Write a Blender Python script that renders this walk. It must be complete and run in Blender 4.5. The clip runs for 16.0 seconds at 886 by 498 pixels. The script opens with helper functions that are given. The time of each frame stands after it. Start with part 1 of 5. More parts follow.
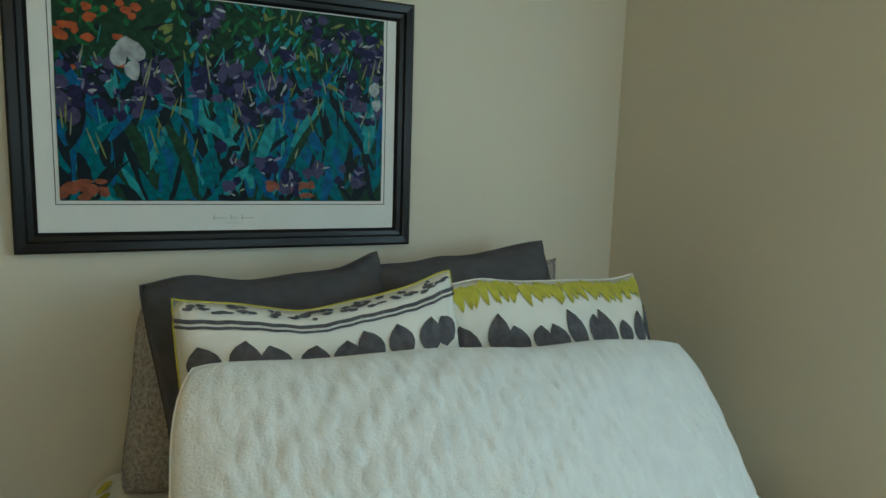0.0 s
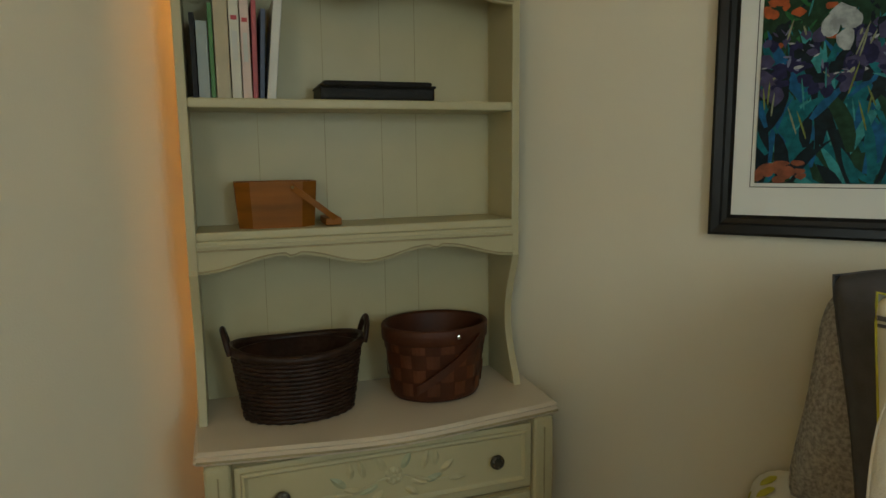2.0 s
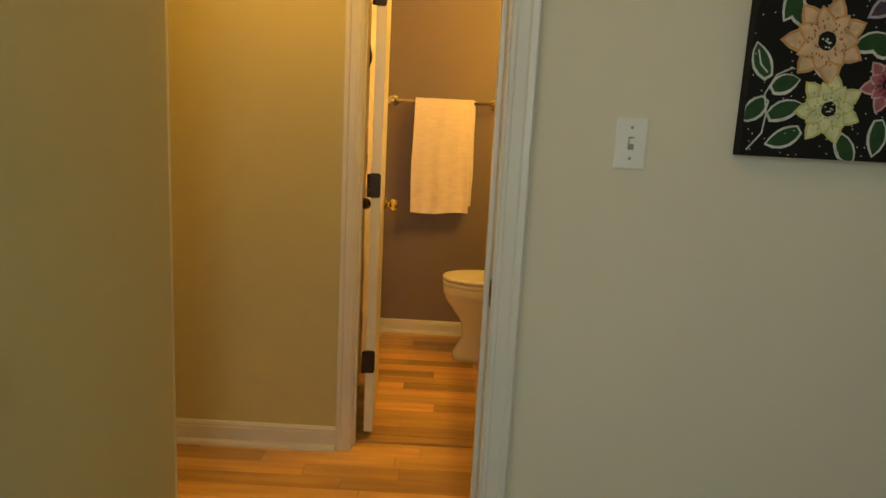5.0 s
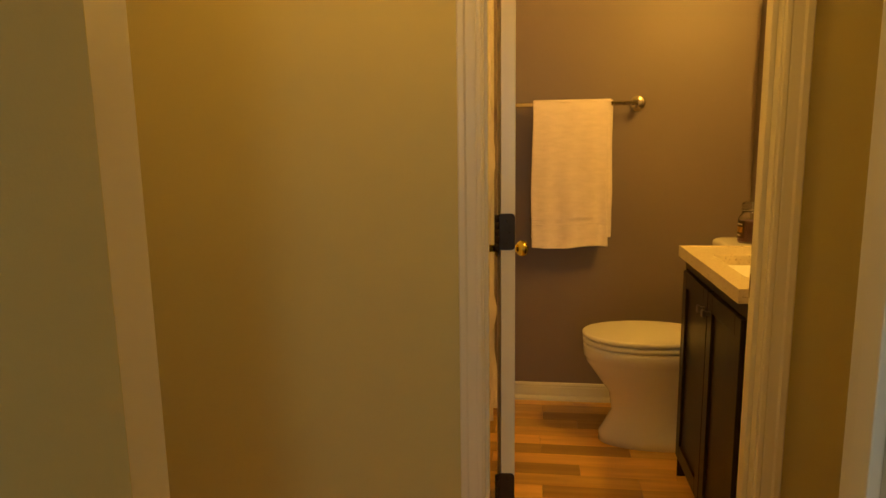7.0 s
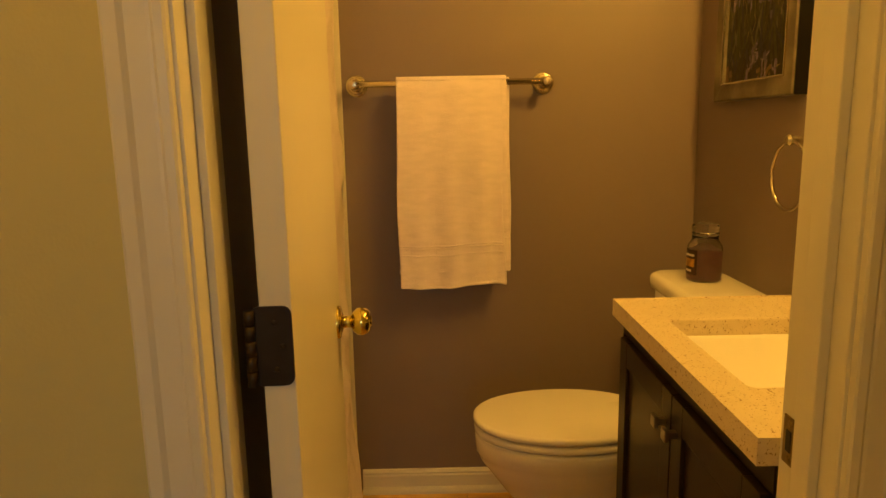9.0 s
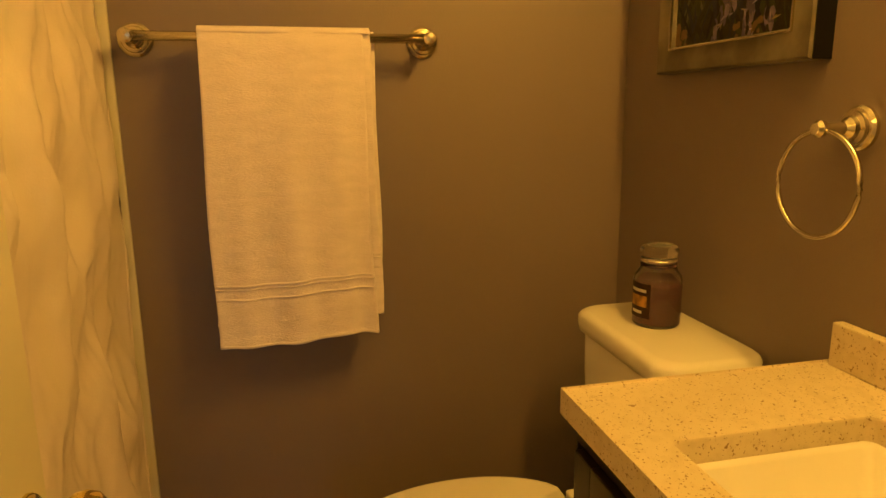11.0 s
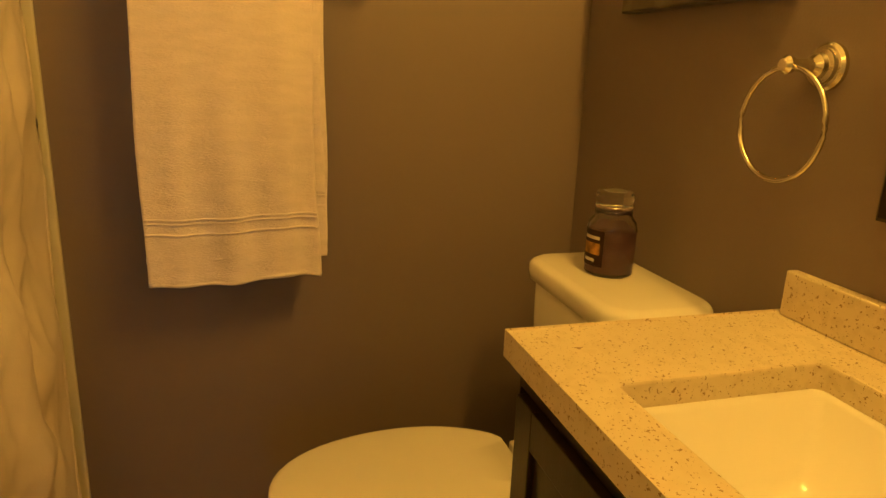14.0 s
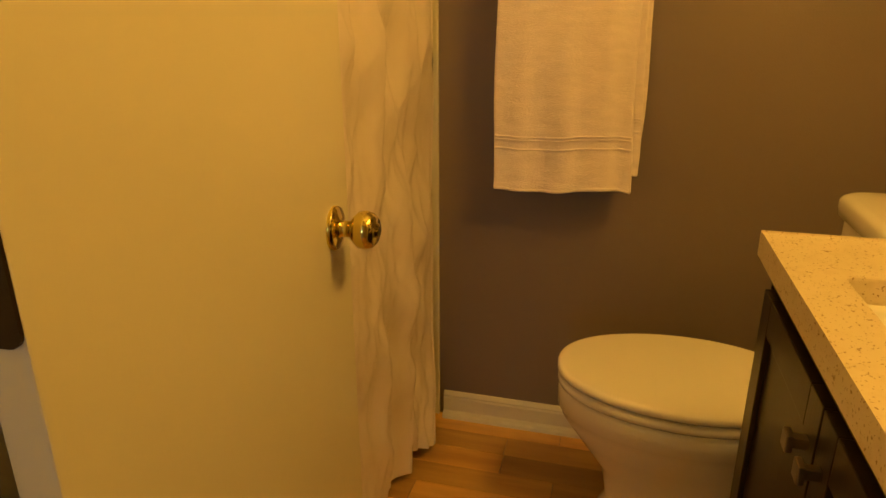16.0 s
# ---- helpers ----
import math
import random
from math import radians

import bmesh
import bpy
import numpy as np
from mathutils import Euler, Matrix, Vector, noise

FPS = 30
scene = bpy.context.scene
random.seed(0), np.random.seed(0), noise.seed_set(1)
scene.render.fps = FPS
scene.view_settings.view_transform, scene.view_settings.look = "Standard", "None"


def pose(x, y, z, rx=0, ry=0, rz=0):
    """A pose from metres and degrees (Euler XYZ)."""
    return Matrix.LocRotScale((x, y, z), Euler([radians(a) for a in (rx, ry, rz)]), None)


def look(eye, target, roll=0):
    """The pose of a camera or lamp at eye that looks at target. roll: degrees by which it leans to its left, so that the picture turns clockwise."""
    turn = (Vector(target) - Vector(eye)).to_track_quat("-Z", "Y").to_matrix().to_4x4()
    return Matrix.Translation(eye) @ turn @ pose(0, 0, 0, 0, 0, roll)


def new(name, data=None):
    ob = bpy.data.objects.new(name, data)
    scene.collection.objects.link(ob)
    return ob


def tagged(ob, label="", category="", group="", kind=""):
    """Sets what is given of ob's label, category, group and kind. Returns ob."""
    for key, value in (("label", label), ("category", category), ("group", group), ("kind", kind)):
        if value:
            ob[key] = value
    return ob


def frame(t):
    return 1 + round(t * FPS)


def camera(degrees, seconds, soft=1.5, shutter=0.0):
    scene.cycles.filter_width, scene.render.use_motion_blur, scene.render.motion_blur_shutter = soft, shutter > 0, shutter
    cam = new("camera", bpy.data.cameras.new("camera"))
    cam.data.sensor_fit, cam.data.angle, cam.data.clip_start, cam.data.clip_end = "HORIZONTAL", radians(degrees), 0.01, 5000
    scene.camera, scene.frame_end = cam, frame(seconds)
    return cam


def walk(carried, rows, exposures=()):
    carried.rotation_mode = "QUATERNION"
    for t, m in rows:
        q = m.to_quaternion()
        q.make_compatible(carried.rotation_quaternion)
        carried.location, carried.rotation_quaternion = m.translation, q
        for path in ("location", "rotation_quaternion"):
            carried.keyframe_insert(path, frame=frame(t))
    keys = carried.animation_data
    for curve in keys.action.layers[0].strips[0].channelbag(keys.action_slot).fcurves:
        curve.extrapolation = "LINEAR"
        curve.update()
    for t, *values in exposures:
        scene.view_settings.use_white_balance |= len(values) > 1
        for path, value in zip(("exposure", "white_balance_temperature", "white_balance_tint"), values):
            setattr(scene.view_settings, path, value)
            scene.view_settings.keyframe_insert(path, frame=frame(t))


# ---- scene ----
cam = camera(67.9, 16.0, 1.5)
PATH = [
    (0, (1.288, -1.6, 1.319), (2.125, 0.196, 1.047), 1.8),
    (0.3, (1.296, -1.537, 1.308), (1.862, 0.357, 0.999), 1.1),
    (0.6, (1.303, -1.481, 1.304), (1.559, 0.475, 0.977), 0.4),
    (1, (1.305, -1.433, 1.286), (1.18, 0.537, 0.968), -0.2),
    (1.5, (1.284, -1.438, 1.3), (0.703, 0.445, 0.958), -0.9),
    (2.1, (1.228, -1.566, 1.272), (0.209, 0.131, 0.988), -0.4),
    (2.3, (1.219, -1.611, 1.269), (0.088, 0.012, 0.975), 0.2),
    (2.5, (1.222, -1.665, 1.268), (-0.016, -0.123, 0.972), 0.7),
    (3, (1.284, -1.713, 1.259), (-0.28, -0.5, 0.973), 1.6),
    (3.5, (1.33, -1.783, 1.275), (-0.422, -0.867, 0.97), 2.6),
    (4, (1.397, -1.845, 1.261), (-0.485, -1.236, 0.968), 3.3),
    (4.2, (1.416, -1.872, 1.257), (-0.506, -1.404, 0.958), 3.4),
    (4.5, (1.411, -1.934, 1.252), (-0.542, -1.643, 0.933), 3.7),
    (4.6, (1.407, -1.946, 1.251), (-0.554, -1.725, 0.925), 3.5),
    (5, (1.367, -2.024, 1.245), (-0.602, -2.03, 0.892), 3.0),
    (5.2, (1.319, -2.061, 1.242), (-0.645, -2.158, 0.879), 2.8),
    (7.3, (0.4, -2.242, 1.261), (-1.554, -2.514, 0.934), -0.9),
    (7.5, (0.315, -2.245, 1.258), (-1.643, -2.492, 0.935), -1.4),
    (7.8, (0.16, -2.235, 1.251), (-1.805, -2.415, 0.923), -1.2),
    (8, (0.055, -2.214, 1.252), (-1.911, -2.357, 0.916), -1.7),
    (8.5, (-0.17, -2.157, 1.26), (-2.139, -2.225, 0.918), -1.5),
    (9, (-0.401, -2.111, 1.263), (-2.37, -2.104, 0.908), -1.1),
    (9.5, (-0.626, -2.075, 1.271), (-2.59, -1.971, 0.91), -0.8),
    (9.7, (-0.703, -2.062, 1.27), (-2.663, -1.915, 0.903), -0.7),
    (12, (-1.165, -2.068, 1.253), (-3.007, -1.434, 0.802), 0.2),
    (12.5, (-1.18, -2.06, 1.249), (-2.992, -1.353, 0.784), 1.0),
    (13.7, (-1.132, -2.036, 1.213), (-2.949, -1.393, 0.679), 2.0),
    (14, (-1.099, -2.029, 1.203), (-2.947, -1.492, 0.683), 2.2),
    (14.5, (-1.045, -2.018, 1.186), (-2.943, -1.712, 0.635), 2.6),
    (15.2, (-0.913, -2.031, 1.163), (-2.821, -1.98, 0.565), 1.6),
    (16, (-0.823, -1.933, 1.176), (-2.646, -2.431, 0.519), -0.1),
]
EXPOSURES = [(0, 0.40, 5300, 1), (0.5, 0.34, 5700, 4), (1.5, 0.2, 6300, 8), (2.6, 0.15, 6550, 9), (3.3, -0.12, 6450, 8), (3.8, -0.08, 6450, 7), (4.5, 0.06, 6400, 7), (5.2, -0.06, 6500, 8), (7.3, -0.35, 6900, 10), (9.7, -0.35, 6900, 10), (12, -0.42, 6450, 8), (13.5, -0.43, 6450, 7), (16, -0.44, 6500, 8)]
walk(cam, [(t, look(eye, target, roll)) for t, eye, target, roll in PATH], EXPOSURES)

# ---- world and lights ----
world = bpy.data.worlds.new("world")
scene.world = world
world.use_nodes = True
wn = world.node_tree.nodes
sky = wn.new("ShaderNodeTexSky")
sky.sky_type, sky.sun_disc = "NISHITA", False
sky.sun_elevation, sky.sun_rotation = radians(40), radians(200)
wn["Background"].inputs[1].default_value = 0.1
world.node_tree.links.new(sky.outputs[0], wn["Background"].inputs[0])


def area_lamp(name, eye, target, sx, sy, watts, color):
    data = bpy.data.lights.new(name, "AREA")
    data.shape, data.size, data.size_y, data.energy, data.color = "RECTANGLE", sx, sy, watts, color
    ob = new(name, data)
    ob.matrix_world = look(eye, target)
    return ob


def bulb(name, at, radius, watts, color):
    data = bpy.data.lights.new(name, "POINT")
    data.shadow_soft_size, data.energy, data.color = radius, watts, color
    ob = new(name, data)
    ob.location = at
    return ob


WARM = (1.0, 0.50, 0.07)
COOL = (0.82, 1.0, 0.98)
area_lamp("window_daylight", (2.63, -1.92, 1.5), (0.2, -1.2, 1.0), 0.5, 0.85, 7.2, COOL)
# the south lamp is an added fill that brightens the north and east walls
area_lamp("south_window_daylight", (1.85, -3.63, 1.5), (2.3, 0.0, 1.1), 1.0, 1.1, 6.0, COOL)
area_lamp("far_window_daylight", (-3.9, -5.97, 1.5), (-3.4, -4.8, 0.5), 1.1, 1.0, 30, COOL)
bulb("hall_bulb", (-0.58, -2.55, 2.20), 0.07, 13, WARM)
bulb("bedroom_bulb", (1.05, -2.35, 2.22), 0.08, 5.4, (1.0, 0.58, 0.14))
bulb("corner_bulb", (0.15, -0.15, 1.75), 0.03, 3.4, (1.0, 0.40, 0.05))
bulb("corner_bulb", (0.15, -0.15, 0.95), 0.03, 1.3, (1.0, 0.40, 0.05))
for bx in (-1.68, -1.50, -1.32):
    bulb("vanity_bulb", (bx, -1.40, 2.02), 0.045, 16.2, (1.0, 0.52, 0.075))

# ---- materials ----


def mat(name, base, rough=0.6, metal=0.0, scale=6.0, var=0.10, bump=0.05, bscale=180.0, second=None, lo=0.35, hi=0.65, stretch=(1, 1, 1), coat=0.0, sheen=0.0, spec=0.5):
    m = bpy.data.materials.new(name)
    m.use_nodes = True
    t = m.node_tree
    n, l = t.nodes, t.links
    b = n["Principled BSDF"]
    b.inputs["Roughness"].default_value = rough
    b.inputs["Metallic"].default_value = metal
    b.inputs["Specular IOR Level"].default_value = spec if base[0] > 0.05 or metal else spec * 0.45
    b.inputs["Coat Weight"].default_value = coat
    b.inputs["Sheen Weight"].default_value = sheen
    tc, mp = n.new("ShaderNodeTexCoord"), n.new("ShaderNodeMapping")
    mp.inputs["Scale"].default_value = stretch
    l.new(tc.outputs["Object"], mp.inputs["Vector"])
    ns, rp = n.new("ShaderNodeTexNoise"), n.new("ShaderNodeValToRGB")
    ns.inputs["Scale"].default_value, ns.inputs["Detail"].default_value = scale, 6
    l.new(mp.outputs[0], ns.inputs["Vector"])
    l.new(ns.outputs["Fac"], rp.inputs[0])
    a = second or [c * (1 - var) for c in base]
    rp.color_ramp.elements[0].color, rp.color_ramp.elements[1].color = (*a, 1), (*base, 1)
    rp.color_ramp.elements[0].position, rp.color_ramp.elements[1].position = lo, hi
    l.new(rp.outputs[0], b.inputs["Base Color"])
    if bump:
        n2, bp = n.new("ShaderNodeTexNoise"), n.new("ShaderNodeBump")
        n2.inputs["Scale"].default_value, n2.inputs["Detail"].default_value = bscale, 4
        bp.inputs["Strength"].default_value, bp.inputs["Distance"].default_value = bump, 0.004
        l.new(mp.outputs[0], n2.inputs["Vector"])
        l.new(n2.outputs["Fac"], bp.inputs["Height"])
        l.new(bp.outputs[0], b.inputs["Normal"])
    return m


def glass(name, tint=(1, 1, 1), rough=0.02):
    m = bpy.data.materials.new(name)
    m.use_nodes = True
    b = m.node_tree.nodes["Principled BSDF"]
    b.inputs["Base Color"].default_value = (*tint, 1)
    b.inputs["Roughness"].default_value, b.inputs["Transmission Weight"].default_value = rough, 1.0
    b.inputs["IOR"].default_value = 1.45
    return m


def plank_material():
    m = mat("honey_oak", (0.80, 0.49, 0.15), 0.32, 0, 3.0, 0.3, 0.08, 40, (0.56, 0.31, 0.095), 0.3, 0.7, (9, 0.9, 9), 0.25)
    t = m.node_tree
    n, l = t.nodes, t.links
    info, hsv = n.new("ShaderNodeObjectInfo"), n.new("ShaderNodeHueSaturation")
    ramp, b = n["Color Ramp"], n["Principled BSDF"]
    mr = n.new("ShaderNodeMapRange")
    mr.inputs["To Min"].default_value, mr.inputs["To Max"].default_value = 0.55, 1.32
    l.new(info.outputs["Random"], mr.inputs["Value"])
    l.new(mr.outputs[0], hsv.inputs["Value"])
    l.new(ramp.outputs[0], hsv.inputs["Color"])
    l.new(hsv.outputs[0], b.inputs["Base Color"])
    off = n.new("ShaderNodeVectorMath")
    tc, mp = n["Texture Coordinate"], n["Mapping"]
    l.new(tc.outputs["Object"], off.inputs[0])
    mul = n.new("ShaderNodeMath")
    mul.operation = "MULTIPLY"
    mul.inputs[1].default_value = 37.0
    l.new(info.outputs["Random"], mul.inputs[0])
    l.new(mul.outputs[0], off.inputs[1])
    l.new(off.outputs[0], mp.inputs["Vector"])
    return m


def speckle_stone():
    m = mat("speckled_quartz", (0.72, 0.63, 0.48), 0.28, 0, 5, 0.06, 0.02, 90)
    t = m.node_tree
    n, l = t.nodes, t.links
    b, base = n["Principled BSDF"], n["Color Ramp"]
    last = base.outputs[0]
    for scale, col, lo, hi in ((60.0, (0.66, 0.57, 0.42, 1), 0.50, 0.62), (260.0, (0.32, 0.21, 0.10, 1), 0.65, 0.675), (150.0, (0.30, 0.19, 0.09, 1), 0.68, 0.70)):
        v, r, mx = n.new("ShaderNodeTexNoise"), n.new("ShaderNodeValToRGB"), n.new("ShaderNodeMix")
        v.inputs["Scale"].default_value, v.inputs["Detail"].default_value = scale, 2
        r.color_ramp.elements[0].position, r.color_ramp.elements[1].position = lo, hi
        mx.data_type = "RGBA"
        l.new(n["Texture Coordinate"].outputs["Object"], v.inputs["Vector"])
        l.new(v.outputs["Fac"], r.inputs[0])
        l.new(r.outputs[0], mx.inputs[0])
        l.new(last, mx.inputs[6])
        mx.inputs[7].default_value = col
        last = mx.outputs[2]
    l.new(last, b.inputs["Base Color"])
    return m


M_WALL = mat("cream_wall_paint", (0.75, 0.69, 0.55), 0.75, 0, 1.3, 0.04, 0.12, 260)
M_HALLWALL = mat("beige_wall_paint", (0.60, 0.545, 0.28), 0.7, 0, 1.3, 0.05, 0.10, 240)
M_BATH = mat("taupe_wall_paint", (0.228, 0.183, 0.182), 0.5, 0, 1.5, 0.06, 0.14, 240)
M_CEIL = mat("ceiling_paint", (0.80, 0.78, 0.74), 0.8, 0, 2, 0.04, 0.1, 150)
M_TRIM = mat("white_gloss_trim", (0.76, 0.74, 0.68), 0.35, 0, 3, 0.05, 0.03, 60)
M_DOOR = mat("white_door_paint", (0.78, 0.75, 0.66), 0.30, 0, 2, 0.04, 0.04, 60)
M_CARPET = mat("beige_carpet", (0.42, 0.36, 0.28), 0.95, 0, 40, 0.25, 0.5, 300)
M_GAP = mat("floor_gap", (0.10, 0.05, 0.02), 0.8, 0, 20, 0.2, 0.0)
M_OAK = plank_material()
M_BLACKFRAME = mat("black_lacquer", (0.008, 0.0075, 0.007), 0.3, 0, 9, 0.3, 0.03, 40, spec=0.5)
M_MAT = mat("mat_board", (0.78, 0.78, 0.74), 0.85, 0, 20, 0.02, 0.03, 300)
M_INK = mat("dark_ink", (0.05, 0.05, 0.05), 0.8, 0, 9, 0.1, 0)
M_GREYINK = mat("grey_ink", (0.56, 0.56, 0.52), 0.8, 0, 9, 0.1, 0)
M_CREAM = mat("antique_cream_paint", (0.50, 0.45, 0.27), 0.42, 0, 5, 0.10, 0.05, 60)
# darker cream for worn edges and lines, and for painted shade in the drawer gaps
M_WORN_SHADE = mat("worn_glaze_gap_shade", (0.40, 0.33, 0.18), 0.5, 0, 12, 0.35, 0.05, 60)
M_TOPPAINT = mat("dresser_top_paint", (0.66, 0.56, 0.43), 0.35, 0, 5, 0.08, 0.03, 60)
M_KNOB = mat("aged_pewter", (0.12, 0.11, 0.09), 0.38, 0.8, 30, 0.5, 0.2, 90)
M_WICKER = mat("dark_wicker", (0.035, 0.016, 0.010), 0.38, 0, 30, 0.5, 0.3, 120)
M_BASKET = mat("red_brown_splint", (0.080, 0.022, 0.008), 0.5, 0, 14, 0.4, 0.2, 90, spec=0.3)
M_BASKET2 = mat("lighter_splint", (0.125, 0.038, 0.014), 0.5, 0, 14, 0.4, 0.2, 90, spec=0.3)
M_HONEYBOX = mat("honey_wood_basket", (0.31, 0.105, 0.008), 0.5, 0, 4, 0.45, 0.05, 40, None, 0.3, 0.7, (1, 1, 8), spec=0.25)
M_BLACKBOX = mat("black_woven_box", (0.012, 0.010, 0.008), 0.5, 0, 30, 0.4, 0.4, 120)
M_DKPILLOW = mat("charcoal_linen", (0.095, 0.092, 0.100), 0.92, 0, 30, 0.2, 0.35, 420, None, 0.35, 0.65, (1, 1, 1), 0, 0.05, 0.2)
M_WHITECLOTH = mat("white_cotton", (0.80, 0.78, 0.70), 0.9, 0, 12, 0.05, 0.25, 420)
M_GREYPRINT = mat("grey_fabric_print", (0.115, 0.110, 0.120), 0.9, 0, 60, 0.35, 0.25, 420)
M_LIMEPRINT = mat("lime_fabric_print", (0.56, 0.52, 0.055), 0.9, 0, 40, 0.25, 0.25, 420)
M_FUR = mat("white_ruched_plush", (0.70, 0.715, 0.68), 0.95, 0, 20, 0.08, 0.6, 220, None, 0.35, 0.65, (1, 1, 1), 0, 0.4)
M_KNIT = mat("grey_flecked_knit", (0.50, 0.46, 0.42), 0.95, 0, 140, 0.5, 0.8, 160)
M_PLASTIC = mat("white_plastic", (0.82, 0.81, 0.76), 0.35, 0, 5, 0.03, 0)
M_SLOT = mat("switch_slot", (0.30, 0.28, 0.25), 0.5, 0, 5, 0.03, 0)
M_CORD = mat("black_rubber", (0.012, 0.012, 0.012), 0.5, 0, 9, 0.2, 0)
M_STEEL = mat("bronze_hinge", (0.050, 0.032, 0.020), 0.38, 0.6, 20, 0.3, 0.1, 60)
M_STRIKE = mat("worn_brass_plate", (0.36, 0.28, 0.15), 0.35, 1.0, 30, 0.4, 0.1, 60)
M_BRASS = mat("polished_brass", (0.78, 0.64, 0.19), 0.12, 1.0, 12, 0.12, 0.02, 30)
M_NICKEL = mat("satin_nickel", (0.72, 0.66, 0.52), 0.22, 1.0, 12, 0.12, 0.02, 60)
M_PULL = mat("dark_brushed_nickel", (0.36, 0.32, 0.26), 0.34, 1.0, 12, 0.2, 0.05, 60)
M_CHROME = mat("chrome", (0.78, 0.78, 0.78), 0.08, 1.0, 12, 0.05, 0)
M_TERRY = mat("white_terry", (0.90, 0.80, 0.83), 0.97, 0, 35, 0.08, 0.6, 260, None, 0.35, 0.65, (1, 0.5, 1.8), 0, 0.4)
M_PORCELAIN = mat("white_porcelain", (0.86, 0.84, 0.79), 0.12, 0, 3, 0.02, 0, 10, None, 0.35, 0.65, (1, 1, 1), 0.3)
M_SEAT = mat("seat_plastic", (0.87, 0.84, 0.80), 0.18, 0, 3, 0.02, 0)
M_QUARTZ = speckle_stone()
M_ESPRESSO = mat("espresso_wood", (0.028, 0.017, 0.011), 0.33, 0, 4, 0.4, 0.05, 40, None, 0.3, 0.7, (10, 10, 1))
M_RUSTIC = mat("weathered_grey_wood", (0.20, 0.18, 0.14), 0.45, 0, 9, 0.5, 0.15, 60, (0.09, 0.075, 0.055), 0.4, 0.62)
M_CURTAIN = mat("white_satin_curtain", (0.83, 0.76, 0.78), 0.5, 0, 8, 0.05, 0.1, 260)
M_TUB = mat("tub_enamel", (0.78, 0.76, 0.70), 0.2, 0, 4, 0.03, 0)
M_GLASS = glass("clear_jar_glass", (0.96, 0.97, 0.95))
M_WAX = mat("plum_wax", (0.20, 0.095, 0.13), 0.4, 0, 12, 0.2, 0.05, 40)
M_LABEL = mat("dark_jar_label", (0.04, 0.018, 0.012), 0.5, 0, 12, 0.2, 0)
M_LABELPIC = mat("amber_label_print", (0.55, 0.28, 0.05), 0.5, 0, 60, 0.7, 0)
M_LABELTXT = mat("pale_label_print", (0.7, 0.66, 0.55), 0.5, 0, 9, 0.1, 0)
M_MIRROR = mat("mirror_silver", (0.9, 0.9, 0.9), 0.01, 1.0, 2, 0.0, 0)
M_SHADE = mat("opal_glass", (0.85, 0.82, 0.75), 0.3, 0, 5, 0.03, 0)
M_PAPER = mat("paper_pages", (0.72, 0.68, 0.58), 0.8, 0, 30, 0.1, 0)
M_DAMASK = mat("patterned_cushion", (0.62, 0.64, 0.66), 0.9, 0, 22, 0.5, 0.2, 200, (0.08, 0.09, 0.11), 0.47, 0.53)

# ---- building helpers ----


def finish(bm, name, material, smooth=False):
    me = bpy.data.meshes.new(name)
    bmesh.ops.recalc_face_normals(bm, faces=bm.faces[:])
    bm.to_mesh(me)
    bm.free()
    if smooth:
        for p in me.polygons:
            p.use_smooth = True
    for m in material if isinstance(material, (list, tuple)) else [material]:
        me.materials.append(m)
    return me


def part(name, bm, material, parent=None, label="", smooth=False):
    ob = new(name, finish(bm, name, material, smooth))
    if parent is not None:
        ob.parent = parent
    if label:
        tagged(ob, label)
    return ob


def thing(name, label, category, m=None, group="", kind=""):
    ob = new(name)
    ob.empty_display_size = 0.05
    if m is not None:
        ob.matrix_world = m
    return tagged(ob, label, category, group, kind)


def box(x0, x1, y0, y1, z0, z1, bevel=0.0, seg=2, bm=None):
    own = bmesh.new()
    r = bmesh.ops.create_cube(own, size=1)
    for v in r["verts"]:
        v.co = ((x0 + x1) / 2 + v.co.x * (x1 - x0), (y0 + y1) / 2 + v.co.y * (y1 - y0), (z0 + z1) / 2 + v.co.z * (z1 - z0))
    if bevel:
        bmesh.ops.bevel(own, geom=own.edges[:], offset=bevel, segments=seg, affect="EDGES", profile=0.6)
    return merge(bm, own)


def merge(bm, own):
    if bm is None:
        return own
    me = bpy.data.meshes.new("tmp")
    own.to_mesh(me)
    own.free()
    bm.from_mesh(me)
    bpy.data.meshes.remove(me)
    return bm


def lathe(profile, seg=32, m=None, bm=None):
    """Profile rows (radius, height) turned about z."""
    own = bmesh.new()
    rings = []
    for r, z in profile:
        if r < 1e-5:
            rings.append([own.verts.new((0, 0, z))])
        else:
            rings.append([own.verts.new((r * math.cos(2 * math.pi * i / seg), r * math.sin(2 * math.pi * i / seg), z)) for i in range(seg)])
    for a, b in zip(rings, rings[1:]):
        for i in range(seg):
            q = [a[i % len(a)], a[(i + 1) % len(a)], b[(i + 1) % len(b)], b[i % len(b)]]
            q = list(dict.fromkeys(q))
            if len(q) > 2:
                own.faces.new(q)
    if m is not None:
        own.transform(m)
    return merge(bm, own)


